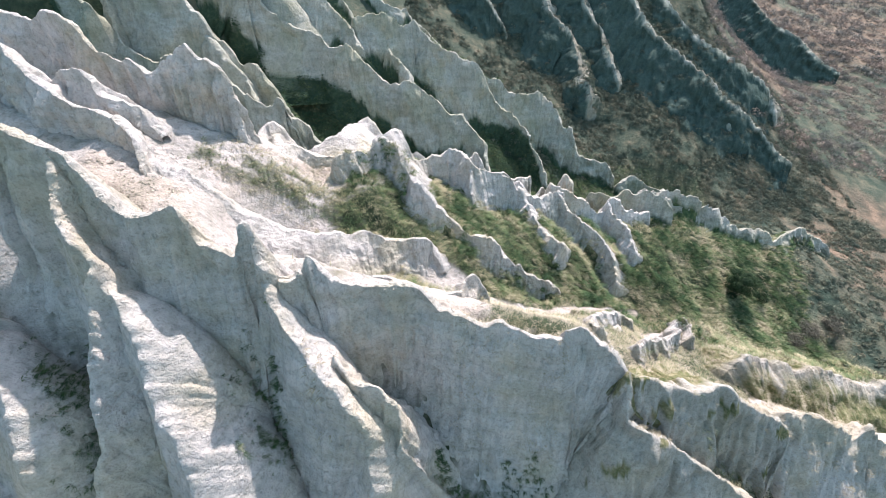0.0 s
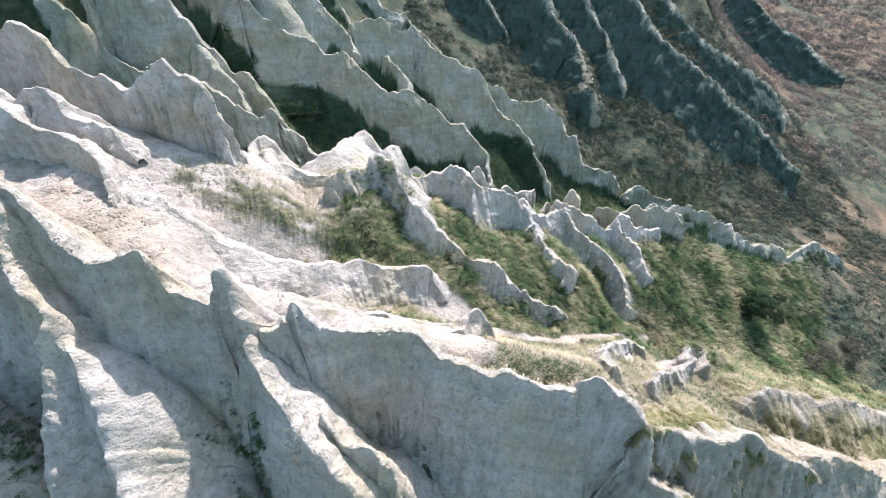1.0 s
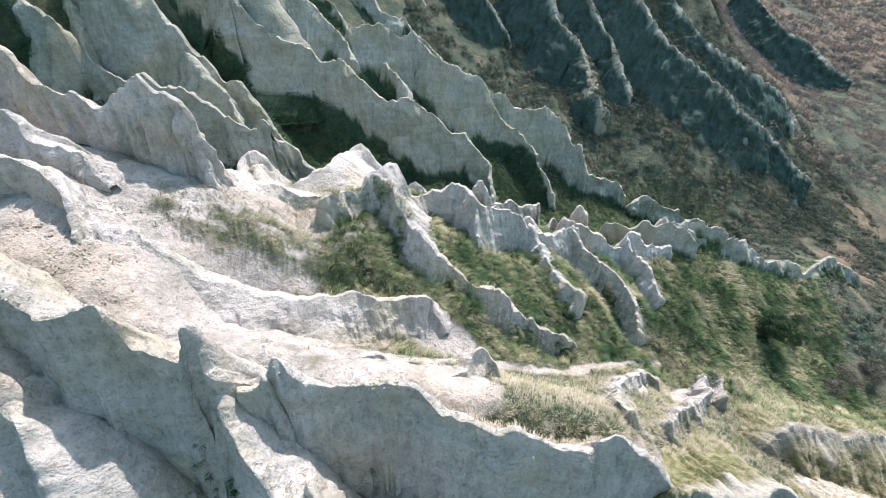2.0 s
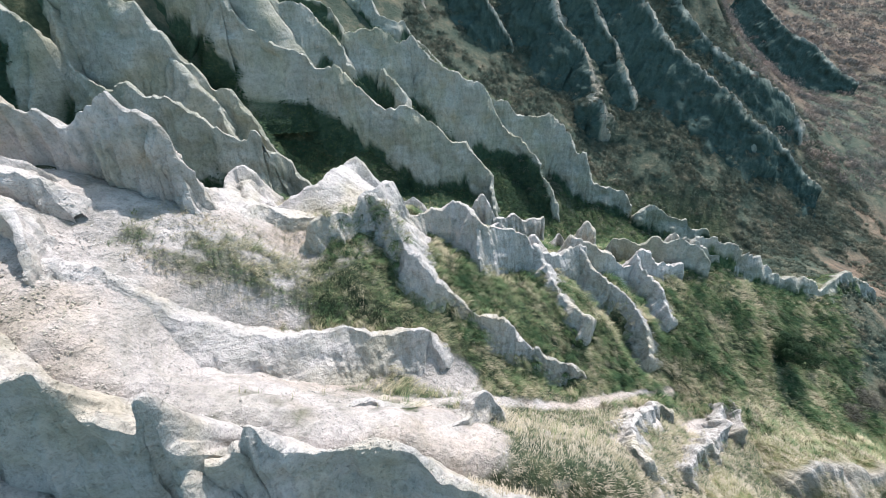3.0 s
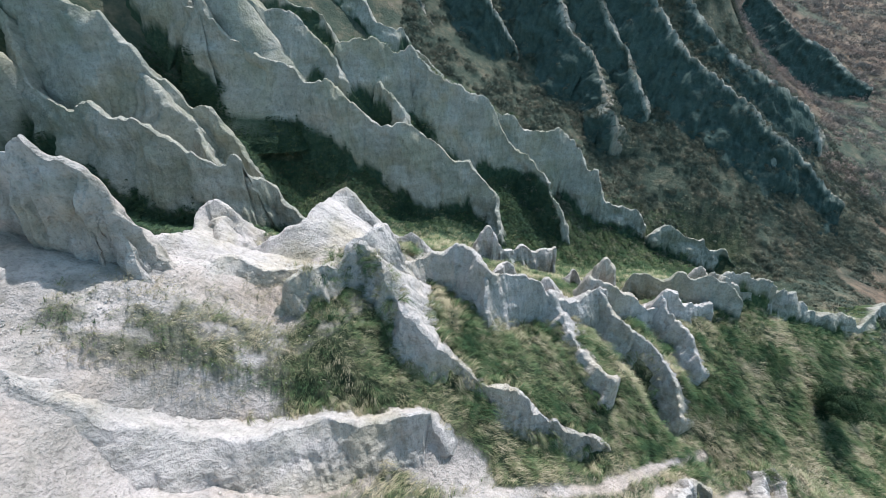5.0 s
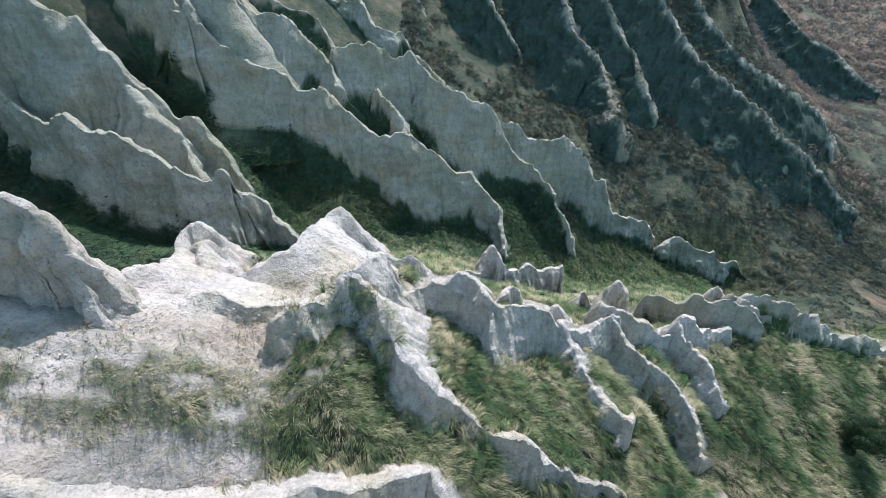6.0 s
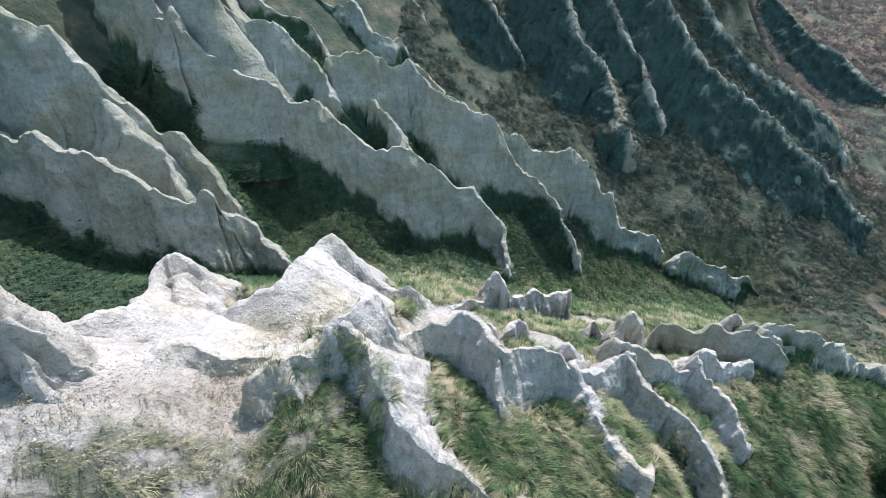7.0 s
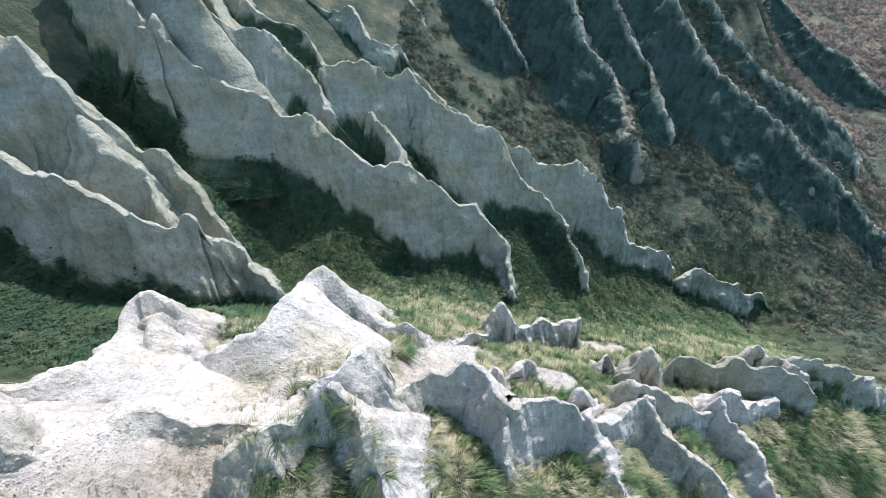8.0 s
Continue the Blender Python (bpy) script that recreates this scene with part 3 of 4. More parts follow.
ridge("sharp clay ridge with a pointed peak", [(-37.4, 37.2, 21.3), (-34.2, 37.0, 21.8), (-31.5, 36.0, 21.3), (-29.9, 35.8, 21.9), (-28.7, 35.4, 22.0), (-26.9, 34.3, 21.2), (-25.1, 32.9, 20.0), (-23.9, 32.8, 19.2), (-23.1, 32.9, 19.3), (-22.4, 32.8, 18.6), (-21.7, 32.8, 18.3), (-19.9, 32.9, 19.4), (-18.4, 32.7, 20.4), (-17.6, 32.5, 19.5), (-16.4, 32.4, 18.8), (-15.8, 32.2, 17.7), (-15.7, 31.9, 16.6), (-15.5, 31.5, 15.4), (-15.4, 31.1, 14.3)], 3.6, 3.6, flare=1.15)
ridge("low clay bank edging a sunlit white shelf", [(-18.6, 23.9, 15.6), (-18.1, 24.3, 15.2), (-17.5, 24.4, 14.7), (-16.8, 24.6, 14.1), (-15.5, 24.4, 13.1), (-14.2, 24.2, 11.6), (-12.8, 24.2, 10.7), (-11.4, 24.3, 9.7), (-9.7, 24.4, 9.2), (-8.1, 24.7, 8.9), (-6.8, 25.5, 8.1), (-5.8, 25.9, 8.2), (-4.7, 26.1, 7.6), (-3.4, 26.6, 6.9), (-1.0, 27.2, 6.4), (-0.4, 27.3, 5.4), (0.1, 26.5, 4.3)], (0.6, 0.6, 0.7, 0.95, 1.5, 2.0), 0.9, lump=0.16, flute=0.14, flare=1.1)
divide = ridge("sunlit white clay divide with two rounded peaks", [(-21.1, 35.7, 11.6), (-18.9, 35.5, 12.2), (-17.9, 36.9, 11.5), (-17.6, 37.9, 10.9), (-18.6, 39.7, 9.6), (-18.9, 41.5, 8.9), (-19.1, 43.1, 9.2), (-18.0, 43.4, 9.9), (-16.9, 43.1, 8.9), (-16.3, 42.3, 7.4), (-14.6, 40.6, 7.3), (-12.3, 40.2, 8.9), (-10.6, 40.6, 9.6), (-9.7, 43.1, 9.6), (-9.1, 45.5, 8.9), (-8.1, 46.5, 9.1), (-7.3, 46.3, 8.4), (-6.5, 45.6, 7.2), (-4.8, 44.9, 5.8), (-3.5, 44.5, 5.1), (-2.3, 44.4, 5.5), (-1.5, 43.8, 4.8)], (0.8, 0.8, 0.8, 0.6, 0.45, 0.5, 0.8, 0.8), 1.5, flare=1.15, lump=0.12, flute=0.05)
ridge("", [(-17.8, 42.4, 9.0), (-17.3, 41.6, 8.7), (-16.8, 40.6, 8.3), (-16.2, 39.4, 7.9)], 0.5, 1.2, jag=0.05, lump=0.06, flute=0.03, flare=1.0, edge=0.4, most=2.5, parent=divide, name="spur")
ridge("thin clay edge below the sunlit saddle", [(-15.2, 33.1, 11.6), (-14.3, 34.0, 11.4), (-13.8, 34.8, 11.3), (-13.1, 35.3, 11.1), (-12.3, 35.3, 10.6), (-11.1, 35.1, 10.1), (-9.2, 34.8, 10.1), (-7.6, 34.6, 10.4)], (0.5, 0.6, 1.3, 1.6, 1.4, 0.9), 0.7, lump=0.08, flute=0.05, flare=1.0, jag=0.08)
ridge("dark grassy clay knoll with a thin crest", [(-9.7, 32.5, 9.3), (-9.3, 32.9, 10.4), (-8.8, 33.3, 11.1), (-8.3, 33.8, 10.9), (-7.3, 34.5, 10.8), (-6.6, 35.0, 10.3), (-5.9, 35.4, 10.9), (-5.6, 35.9, 11.4), (-4.6, 36.6, 11.6), (-4.2, 37.7, 11.6), (-3.7, 38.7, 11.0), (-3.3, 39.2, 9.2)], (1.1, 1.4, 1.4), (1.1, 1.3, 1.3))
ridge("narrow winding finger ridge of clay", [(-5.1, 36.1, 11.6), (-4.1, 35.5, 11.1), (-3.2, 34.5, 10.6), (-2.7, 33.3, 9.5), (-2.0, 32.3, 9.1), (-0.7, 31.4, 8.2), (0.6, 31.1, 6.3), (1.1, 31.0, 5.4), (2.7, 30.1, 4.3), (4.3, 29.9, 4.5), (5.7, 29.6, 3.6), (6.4, 29.3, 2.4), (7.3, 29.1, 1.6), (9.2, 29.0, 0.1), (11.3, 29.1, -0.9), (12.0, 28.8, -2.0)], (1.5, 1.5, 1.8, 2.0), (1.1, 1.0, 1.2, 1.4), rise=0.9, jag=0.24, lump=0.16, flute=0.12)
mid_b = ridge("scalloped white clay ridge with hanging ribs", [(-4.0, 36.0, 8.0), (-2.6, 37.3, 8.2), (-1.3, 38.4, 7.9), (-0.6, 38.9, 8.0), (0.7, 39.0, 8.2), (1.8, 39.1, 8.8), (2.6, 38.2, 8.7), (3.3, 37.0, 8.6), (4.8, 37.6, 6.9), (6.3, 38.2, 6.4), (7.8, 38.3, 5.6), (8.9, 38.2, 4.3), (11.0, 38.6, 2.9), (12.7, 39.7, 2.7), (14.1, 40.6, 2.6), (14.8, 40.6, 2.3)], 1.9, 1.5, jag=0.2, lump=0.18, flute=0.12)
ridge("", [(3.2, 37.3, 8.5), (3.4, 36.4, 7.5), (3.4, 35.6, 6.7), (3.5, 34.7, 5.5)], 1.8, 1.8, jag=0.2, lump=0.15, flute=0.12, edge=0.1, parent=mid_b, name="rib")
ridge("", [(8.8, 38.3, 4.6), (9.8, 37.1, 3.4), (10.3, 35.6, 2.5), (10.8, 34.4, 1.8), (11.7, 33.1, 1.5), (12.9, 32.0, 1.6)], 1.1, 0.8, jag=0.22, lump=0.15, flute=0.12, edge=0.1, parent=mid_b, name="rib")
ridge("", [(14.1, 40.5, 2.6), (15.1, 38.8, 1.2), (16.4, 37.9, 0.3), (18.4, 36.9, -1.1), (19.2, 35.3, -1.6), (19.6, 33.7, -2.6), (19.8, 32.7, -3.5), (20.0, 32.0, -4.3)], 1.7, 0.8, jag=0.22, lump=0.15, flute=0.12, edge=0.1, parent=mid_b, name="rib")
mid_c = ridge("hollowed clay ridge with a knob at its end", [(13.3, 41.1, 3.1), (15.1, 41.2, 2.3), (17.6, 41.1, 0.9), (19.7, 40.9, -0.8), (20.9, 41.1, -0.8), (21.3, 41.8, 0.4), (22.2, 42.1, 0.4), (23.3, 41.7, -0.8), (25.0, 42.2, -1.7), (27.2, 42.8, -2.2)], 1.9, 1.5, jag=0.2, lump=0.18, flute=0.12)
ridge("", [(20.9, 41.7, 0.5), (21.5, 40.0, -0.9), (22.4, 38.6, -1.4), (23.0, 37.0, -2.2), (23.3, 36.0, -3.0)], 1.6, 1.0, jag=0.22, lump=0.15, flute=0.12, edge=0.1, parent=mid_c, name="rib")
ridge("thin curving clay wall above the grass", [(20.6, 45.2, -4.6), (20.4, 46.2, -1.8), (21.4, 46.4, -1.4), (22.8, 45.8, -1.7), (23.9, 45.6, -1.6), (24.8, 45.8, -0.7), (25.7, 44.9, -0.8), (27.0, 44.6, -0.2), (28.2, 44.1, -0.4), (28.8, 43.6, -0.6), (30.2, 42.7, -1.9)], 2.5, 2.0, mat=CLAY_FAR, lump=0.15, flute=0.12, edge=0.08)
ridge("small pointed grey clay fin", [(27.1, 47.1, -3.7), (28.6, 47.8, -1.8), (29.7, 46.5, -3.1)], 2.2, 2.2)
ridge("ragged clay crest with small teeth", [(28.8, 45.9, -1.6), (30.6, 45.9, -0.7), (31.6, 45.7, -0.7), (32.7, 45.4, -1.6), (34.2, 45.5, -1.6), (35.2, 45.1, -2.5), (37.6, 45.6, -3.4)], 1.6, 1.6, mat=GREEN_BANK, bald=(1.2, 0.6), jag=0.4, edge=0.09)
ridge("long low ragged clay crest running down the slope", [(29.2, 45.0, -0.5), (31.7, 44.7, -2.6), (34.8, 45.3, -3.2), (38.3, 45.6, -4.0), (40.7, 45.4, -5.6), (42.6, 45.3, -7.0), (45.0, 45.6, -7.3), (48.3, 45.7, -8.6), (49.3, 45.4, -9.4), (53.5, 48.1, -9.8), (57.3, 50.1, -10.9), (65.3, 50.8, -15.7)], 1.3, 1.3, mat=GREEN_BANK, bald=(1.0, 0.5), jag=0.28, lump=0.4, edge=0.1)
ridge("white clay crag with a rounded head", [(1.0, 45.1, 1.8), (2.4, 46.1, 2.3), (3.8, 46.7, 1.6), (4.2, 47.8, 3.0), (5.0, 48.1, 3.6), (5.6, 48.0, 3.1), (6.7, 48.0, 0.7), (7.8, 48.9, -0.1), (9.2, 49.7, -0.1), (10.6, 50.1, -1.3), (11.7, 50.5, -1.3), (13.3, 50.7, -1.4)], 2.4, 2.4, name="clay_crag")
ridge("small pointed white clay crag", [(4.7, 41.8, 2.8), (5.8, 42.7, 3.8), (6.5, 42.7, 3.5), (7.1, 42.3, 2.0)], 2.0, 2.0, name="clay_crag")
ridge("small rounded white clay crag", [(2.4, 39.8, 5.2), (3.4, 40.8, 5.7), (3.9, 40.6, 5.2)], 2.0, 2.0, name="clay_crag")
ridge("pale horseshoe-shaped clay crag in grass", [(12.9, 43.7, -2.0), (13.3, 45.1, -0.4), (13.9, 45.6, -0.2), (14.7, 45.2, -1.4), (16.5, 44.7, -1.6)], 2.0, 2.0, name="clay_crag")
ridge("narrow upright white clay crag", [(15.3, 43.7, 0.6), (15.7, 44.4, 2.3), (16.2, 44.5, 2.4), (16.8, 44.0, 1.5), (17.0, 42.7, -0.4)], 2.4, 2.4, name="clay_crag")
ridge("small leaning white clay crag", [(8.5, 39.4, 3.0), (8.9, 40.2, 4.0), (9.4, 40.2, 4.0), (10.3, 39.6, 2.8)], 2.0, 2.0, name="clay_crag")
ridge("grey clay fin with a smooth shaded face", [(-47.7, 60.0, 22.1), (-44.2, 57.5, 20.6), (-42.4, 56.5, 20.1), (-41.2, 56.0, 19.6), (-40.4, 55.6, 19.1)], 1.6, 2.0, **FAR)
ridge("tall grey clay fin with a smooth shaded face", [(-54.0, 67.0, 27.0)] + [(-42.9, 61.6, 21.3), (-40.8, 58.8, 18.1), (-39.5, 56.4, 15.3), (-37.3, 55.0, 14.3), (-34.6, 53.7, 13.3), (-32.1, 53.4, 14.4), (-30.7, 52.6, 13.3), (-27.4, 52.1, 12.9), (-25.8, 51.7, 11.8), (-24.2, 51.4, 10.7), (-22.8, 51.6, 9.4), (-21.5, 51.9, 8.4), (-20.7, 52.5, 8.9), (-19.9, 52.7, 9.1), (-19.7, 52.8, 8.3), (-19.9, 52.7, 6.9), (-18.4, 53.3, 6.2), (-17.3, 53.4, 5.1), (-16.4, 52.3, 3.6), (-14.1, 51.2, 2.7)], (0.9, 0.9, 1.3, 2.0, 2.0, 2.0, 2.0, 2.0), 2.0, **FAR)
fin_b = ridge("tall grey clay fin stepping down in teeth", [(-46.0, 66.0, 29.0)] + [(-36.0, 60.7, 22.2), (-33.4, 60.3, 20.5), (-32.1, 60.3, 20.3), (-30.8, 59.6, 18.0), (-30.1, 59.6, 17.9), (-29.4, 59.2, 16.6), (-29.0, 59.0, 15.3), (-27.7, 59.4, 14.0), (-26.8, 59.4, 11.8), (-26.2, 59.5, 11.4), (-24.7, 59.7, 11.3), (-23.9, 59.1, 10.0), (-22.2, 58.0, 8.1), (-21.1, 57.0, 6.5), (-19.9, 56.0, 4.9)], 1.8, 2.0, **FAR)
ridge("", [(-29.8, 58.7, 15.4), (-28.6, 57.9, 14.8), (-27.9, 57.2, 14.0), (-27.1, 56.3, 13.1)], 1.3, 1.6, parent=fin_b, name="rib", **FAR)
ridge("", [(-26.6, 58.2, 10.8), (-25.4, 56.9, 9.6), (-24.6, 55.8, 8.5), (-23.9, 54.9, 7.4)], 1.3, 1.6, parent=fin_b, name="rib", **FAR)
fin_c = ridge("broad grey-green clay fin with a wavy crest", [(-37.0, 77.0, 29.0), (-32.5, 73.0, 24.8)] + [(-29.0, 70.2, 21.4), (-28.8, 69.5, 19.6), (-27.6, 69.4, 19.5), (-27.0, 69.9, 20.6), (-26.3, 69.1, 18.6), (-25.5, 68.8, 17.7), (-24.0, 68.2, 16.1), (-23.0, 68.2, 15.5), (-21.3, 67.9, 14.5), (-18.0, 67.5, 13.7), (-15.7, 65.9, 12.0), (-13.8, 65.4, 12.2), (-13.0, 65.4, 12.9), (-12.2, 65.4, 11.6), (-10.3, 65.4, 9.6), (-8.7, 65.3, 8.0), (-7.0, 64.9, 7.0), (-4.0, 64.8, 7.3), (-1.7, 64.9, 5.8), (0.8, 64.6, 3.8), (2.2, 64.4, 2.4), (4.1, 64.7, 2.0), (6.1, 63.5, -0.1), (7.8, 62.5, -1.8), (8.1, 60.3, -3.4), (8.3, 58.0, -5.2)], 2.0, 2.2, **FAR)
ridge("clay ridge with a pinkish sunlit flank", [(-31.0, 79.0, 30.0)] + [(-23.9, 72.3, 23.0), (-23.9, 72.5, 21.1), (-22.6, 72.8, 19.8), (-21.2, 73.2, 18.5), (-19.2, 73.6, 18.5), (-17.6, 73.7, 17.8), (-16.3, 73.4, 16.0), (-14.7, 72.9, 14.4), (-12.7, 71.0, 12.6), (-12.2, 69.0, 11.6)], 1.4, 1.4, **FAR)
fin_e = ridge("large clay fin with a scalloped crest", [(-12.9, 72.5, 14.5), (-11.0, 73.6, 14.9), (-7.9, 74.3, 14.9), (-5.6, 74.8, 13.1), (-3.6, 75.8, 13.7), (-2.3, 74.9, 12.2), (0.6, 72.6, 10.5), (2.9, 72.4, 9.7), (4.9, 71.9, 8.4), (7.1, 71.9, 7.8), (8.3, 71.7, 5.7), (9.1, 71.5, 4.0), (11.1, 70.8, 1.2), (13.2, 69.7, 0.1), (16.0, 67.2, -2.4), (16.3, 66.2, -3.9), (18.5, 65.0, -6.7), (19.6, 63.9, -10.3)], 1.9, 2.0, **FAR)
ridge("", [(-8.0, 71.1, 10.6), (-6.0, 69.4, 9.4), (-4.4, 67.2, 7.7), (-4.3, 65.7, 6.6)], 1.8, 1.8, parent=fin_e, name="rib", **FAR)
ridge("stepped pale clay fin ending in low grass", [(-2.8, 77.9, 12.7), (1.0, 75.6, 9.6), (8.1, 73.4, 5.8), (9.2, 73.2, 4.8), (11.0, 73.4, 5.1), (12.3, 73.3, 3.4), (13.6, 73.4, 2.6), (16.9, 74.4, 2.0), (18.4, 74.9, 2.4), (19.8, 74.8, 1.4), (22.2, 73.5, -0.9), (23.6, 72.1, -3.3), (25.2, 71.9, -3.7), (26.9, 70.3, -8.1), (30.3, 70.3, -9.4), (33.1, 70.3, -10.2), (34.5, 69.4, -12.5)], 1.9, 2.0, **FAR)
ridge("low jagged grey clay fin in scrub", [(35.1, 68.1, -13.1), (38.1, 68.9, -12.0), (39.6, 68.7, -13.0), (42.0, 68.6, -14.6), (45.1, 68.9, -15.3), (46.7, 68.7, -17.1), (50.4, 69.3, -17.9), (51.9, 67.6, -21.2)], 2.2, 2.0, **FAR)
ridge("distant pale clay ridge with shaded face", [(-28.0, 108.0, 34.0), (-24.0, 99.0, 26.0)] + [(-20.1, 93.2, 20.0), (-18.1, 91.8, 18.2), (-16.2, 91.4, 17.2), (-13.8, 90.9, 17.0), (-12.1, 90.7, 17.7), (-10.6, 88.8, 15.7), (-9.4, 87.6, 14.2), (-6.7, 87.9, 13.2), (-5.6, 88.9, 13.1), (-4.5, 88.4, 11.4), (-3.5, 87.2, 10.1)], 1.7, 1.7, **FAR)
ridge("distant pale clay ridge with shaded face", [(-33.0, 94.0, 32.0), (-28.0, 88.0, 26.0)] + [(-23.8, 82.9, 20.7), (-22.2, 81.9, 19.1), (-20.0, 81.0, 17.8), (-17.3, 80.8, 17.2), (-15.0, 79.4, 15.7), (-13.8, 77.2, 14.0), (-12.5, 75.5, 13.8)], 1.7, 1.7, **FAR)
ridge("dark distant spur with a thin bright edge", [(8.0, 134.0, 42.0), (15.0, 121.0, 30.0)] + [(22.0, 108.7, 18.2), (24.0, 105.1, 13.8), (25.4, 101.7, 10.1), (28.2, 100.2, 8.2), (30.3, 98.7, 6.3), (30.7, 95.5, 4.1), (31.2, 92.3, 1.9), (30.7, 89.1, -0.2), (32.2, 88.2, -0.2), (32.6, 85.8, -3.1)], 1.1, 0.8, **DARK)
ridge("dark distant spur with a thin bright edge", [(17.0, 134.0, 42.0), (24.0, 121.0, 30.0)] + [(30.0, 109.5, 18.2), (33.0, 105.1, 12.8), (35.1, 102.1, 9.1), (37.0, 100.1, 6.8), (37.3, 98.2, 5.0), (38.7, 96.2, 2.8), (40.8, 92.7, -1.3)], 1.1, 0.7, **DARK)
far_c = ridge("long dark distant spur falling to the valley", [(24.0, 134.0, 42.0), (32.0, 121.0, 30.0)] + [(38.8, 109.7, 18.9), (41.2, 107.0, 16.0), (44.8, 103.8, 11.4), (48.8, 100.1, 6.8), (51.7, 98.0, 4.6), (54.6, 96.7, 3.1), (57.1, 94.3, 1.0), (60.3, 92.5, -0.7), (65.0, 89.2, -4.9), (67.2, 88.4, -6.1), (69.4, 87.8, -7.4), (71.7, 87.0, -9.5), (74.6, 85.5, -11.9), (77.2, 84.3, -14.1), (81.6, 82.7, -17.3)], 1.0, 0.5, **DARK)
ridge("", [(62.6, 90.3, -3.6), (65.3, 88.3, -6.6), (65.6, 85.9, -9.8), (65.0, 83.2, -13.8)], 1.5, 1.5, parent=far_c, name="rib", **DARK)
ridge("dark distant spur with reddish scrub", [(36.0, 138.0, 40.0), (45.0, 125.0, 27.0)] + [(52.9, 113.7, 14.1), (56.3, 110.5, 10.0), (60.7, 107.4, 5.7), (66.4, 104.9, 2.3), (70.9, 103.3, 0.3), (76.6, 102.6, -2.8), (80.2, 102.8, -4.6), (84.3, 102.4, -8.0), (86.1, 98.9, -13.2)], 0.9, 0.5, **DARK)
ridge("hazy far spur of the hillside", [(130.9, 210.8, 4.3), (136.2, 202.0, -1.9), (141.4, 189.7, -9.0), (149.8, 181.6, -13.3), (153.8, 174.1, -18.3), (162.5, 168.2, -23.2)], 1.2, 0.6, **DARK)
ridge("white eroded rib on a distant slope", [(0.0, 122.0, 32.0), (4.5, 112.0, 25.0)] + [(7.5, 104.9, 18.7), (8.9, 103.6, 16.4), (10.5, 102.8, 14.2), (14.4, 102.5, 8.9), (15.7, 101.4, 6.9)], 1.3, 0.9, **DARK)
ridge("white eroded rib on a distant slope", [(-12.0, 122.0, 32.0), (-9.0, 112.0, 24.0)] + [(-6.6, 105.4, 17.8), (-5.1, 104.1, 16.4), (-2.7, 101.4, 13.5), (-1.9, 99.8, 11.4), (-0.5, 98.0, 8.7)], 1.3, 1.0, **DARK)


# ---------------------------------------------------------------- growth
from mathutils.bvhtree import BVHTree


def surface_tree():
    """All ridges and the middle part of the ground, to stand plants on."""
    verts, faces, base = [], [], 0
    ix, iy = np.where((gx > -36) & (gx < 430))[0], np.where((gy > 6) & (gy < 440))[0]
    block = np.stack([GX, GY, GZ], -1)[iy[0]:iy[-1] + 1:2, ix[0]:ix[-1] + 1:2]
    for grid in [block] + SURFACES:
        n, m = grid.shape[:2]
        verts.append(grid.reshape(-1, 3))
        faces.append(np.array(grid_faces(n, m)) + base)
        base += n * m
    return BVHTree.FromPolygons(np.vstack(verts).tolist(), np.vstack(faces).tolist())


TREE = surface_tree()
rng = np.random.default_rng(7)


def grass_material(name, stops, patch_scale=0.35, relight=0.5):
    """Growth whose blades share the lie of their tuft; each tuft has a tone of its own."""
    m, nodes, links, bsdf = material(name)
    geo = nodes.new("ShaderNodeNewGeometry")
    patch = noise_node(nodes, links, geo.outputs["Position"], patch_scale, 7, 0.75)
    tone = nodes.new("ShaderNodeAttribute")
    tone.attribute_name = "tone"
    mix = nodes.new("ShaderNodeMath")
    mix.operation = "MULTIPLY_ADD"
    links.new(tone.outputs["Fac"], mix.inputs[0])
    mix.inputs[1].default_value = 0.2
    links.new(patch, mix.inputs[2])
    links.new(ramp_node(nodes, links, mix.outputs[0], stops), bsdf.inputs["Base Color"])
    lie = nodes.new("ShaderNodeAttribute")
    lie.attribute_name = "lie"
    turned = nodes.new("ShaderNodeMix")
    turned.data_type = "VECTOR"
    turned.inputs[0].default_value = relight
    links.new(geo.outputs["Normal"], turned.inputs[4])
    links.new(lie.outputs["Vector"], turned.inputs[5])
    links.new(turned.outputs[1], bsdf.inputs["Normal"])
    bsdf.inputs["Roughness"].default_value = 0.8
    bsdf.inputs["Specular IOR Level"].default_value = 0.1
    return m


def lay(ob, lie, tone):
    """Stores the lie of the growth and its tone on the points of its mesh."""
    lie = lie / np.maximum(np.linalg.norm(lie, axis=1, keepdims=True), 1e-6)
    ob.data.attributes.new("lie", "FLOAT_VECTOR", "POINT").data.foreach_set("vector", lie.ravel().astype(np.float32))
    ob.data.attributes.new("tone", "FLOAT", "POINT").data.foreach_set("value", tone.ravel().astype(np.float32))
    return ob


GRASS = grass_material("long_grass", [(0.37, (0.04, 0.08, 0.04)), (0.49, (0.092, 0.148, 0.064)), (0.59, (0.20, 0.208, 0.108)), (0.70, (0.42, 0.365, 0.245))])
DRY_GRASS = grass_material("dry_grass", [(0.36, (0.17, 0.165, 0.095)), (0.50, (0.30, 0.265, 0.18)), (0.68, (0.46, 0.40, 0.31))])
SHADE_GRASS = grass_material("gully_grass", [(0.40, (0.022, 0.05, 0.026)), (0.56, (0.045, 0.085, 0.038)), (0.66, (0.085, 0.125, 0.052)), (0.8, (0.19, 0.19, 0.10))])
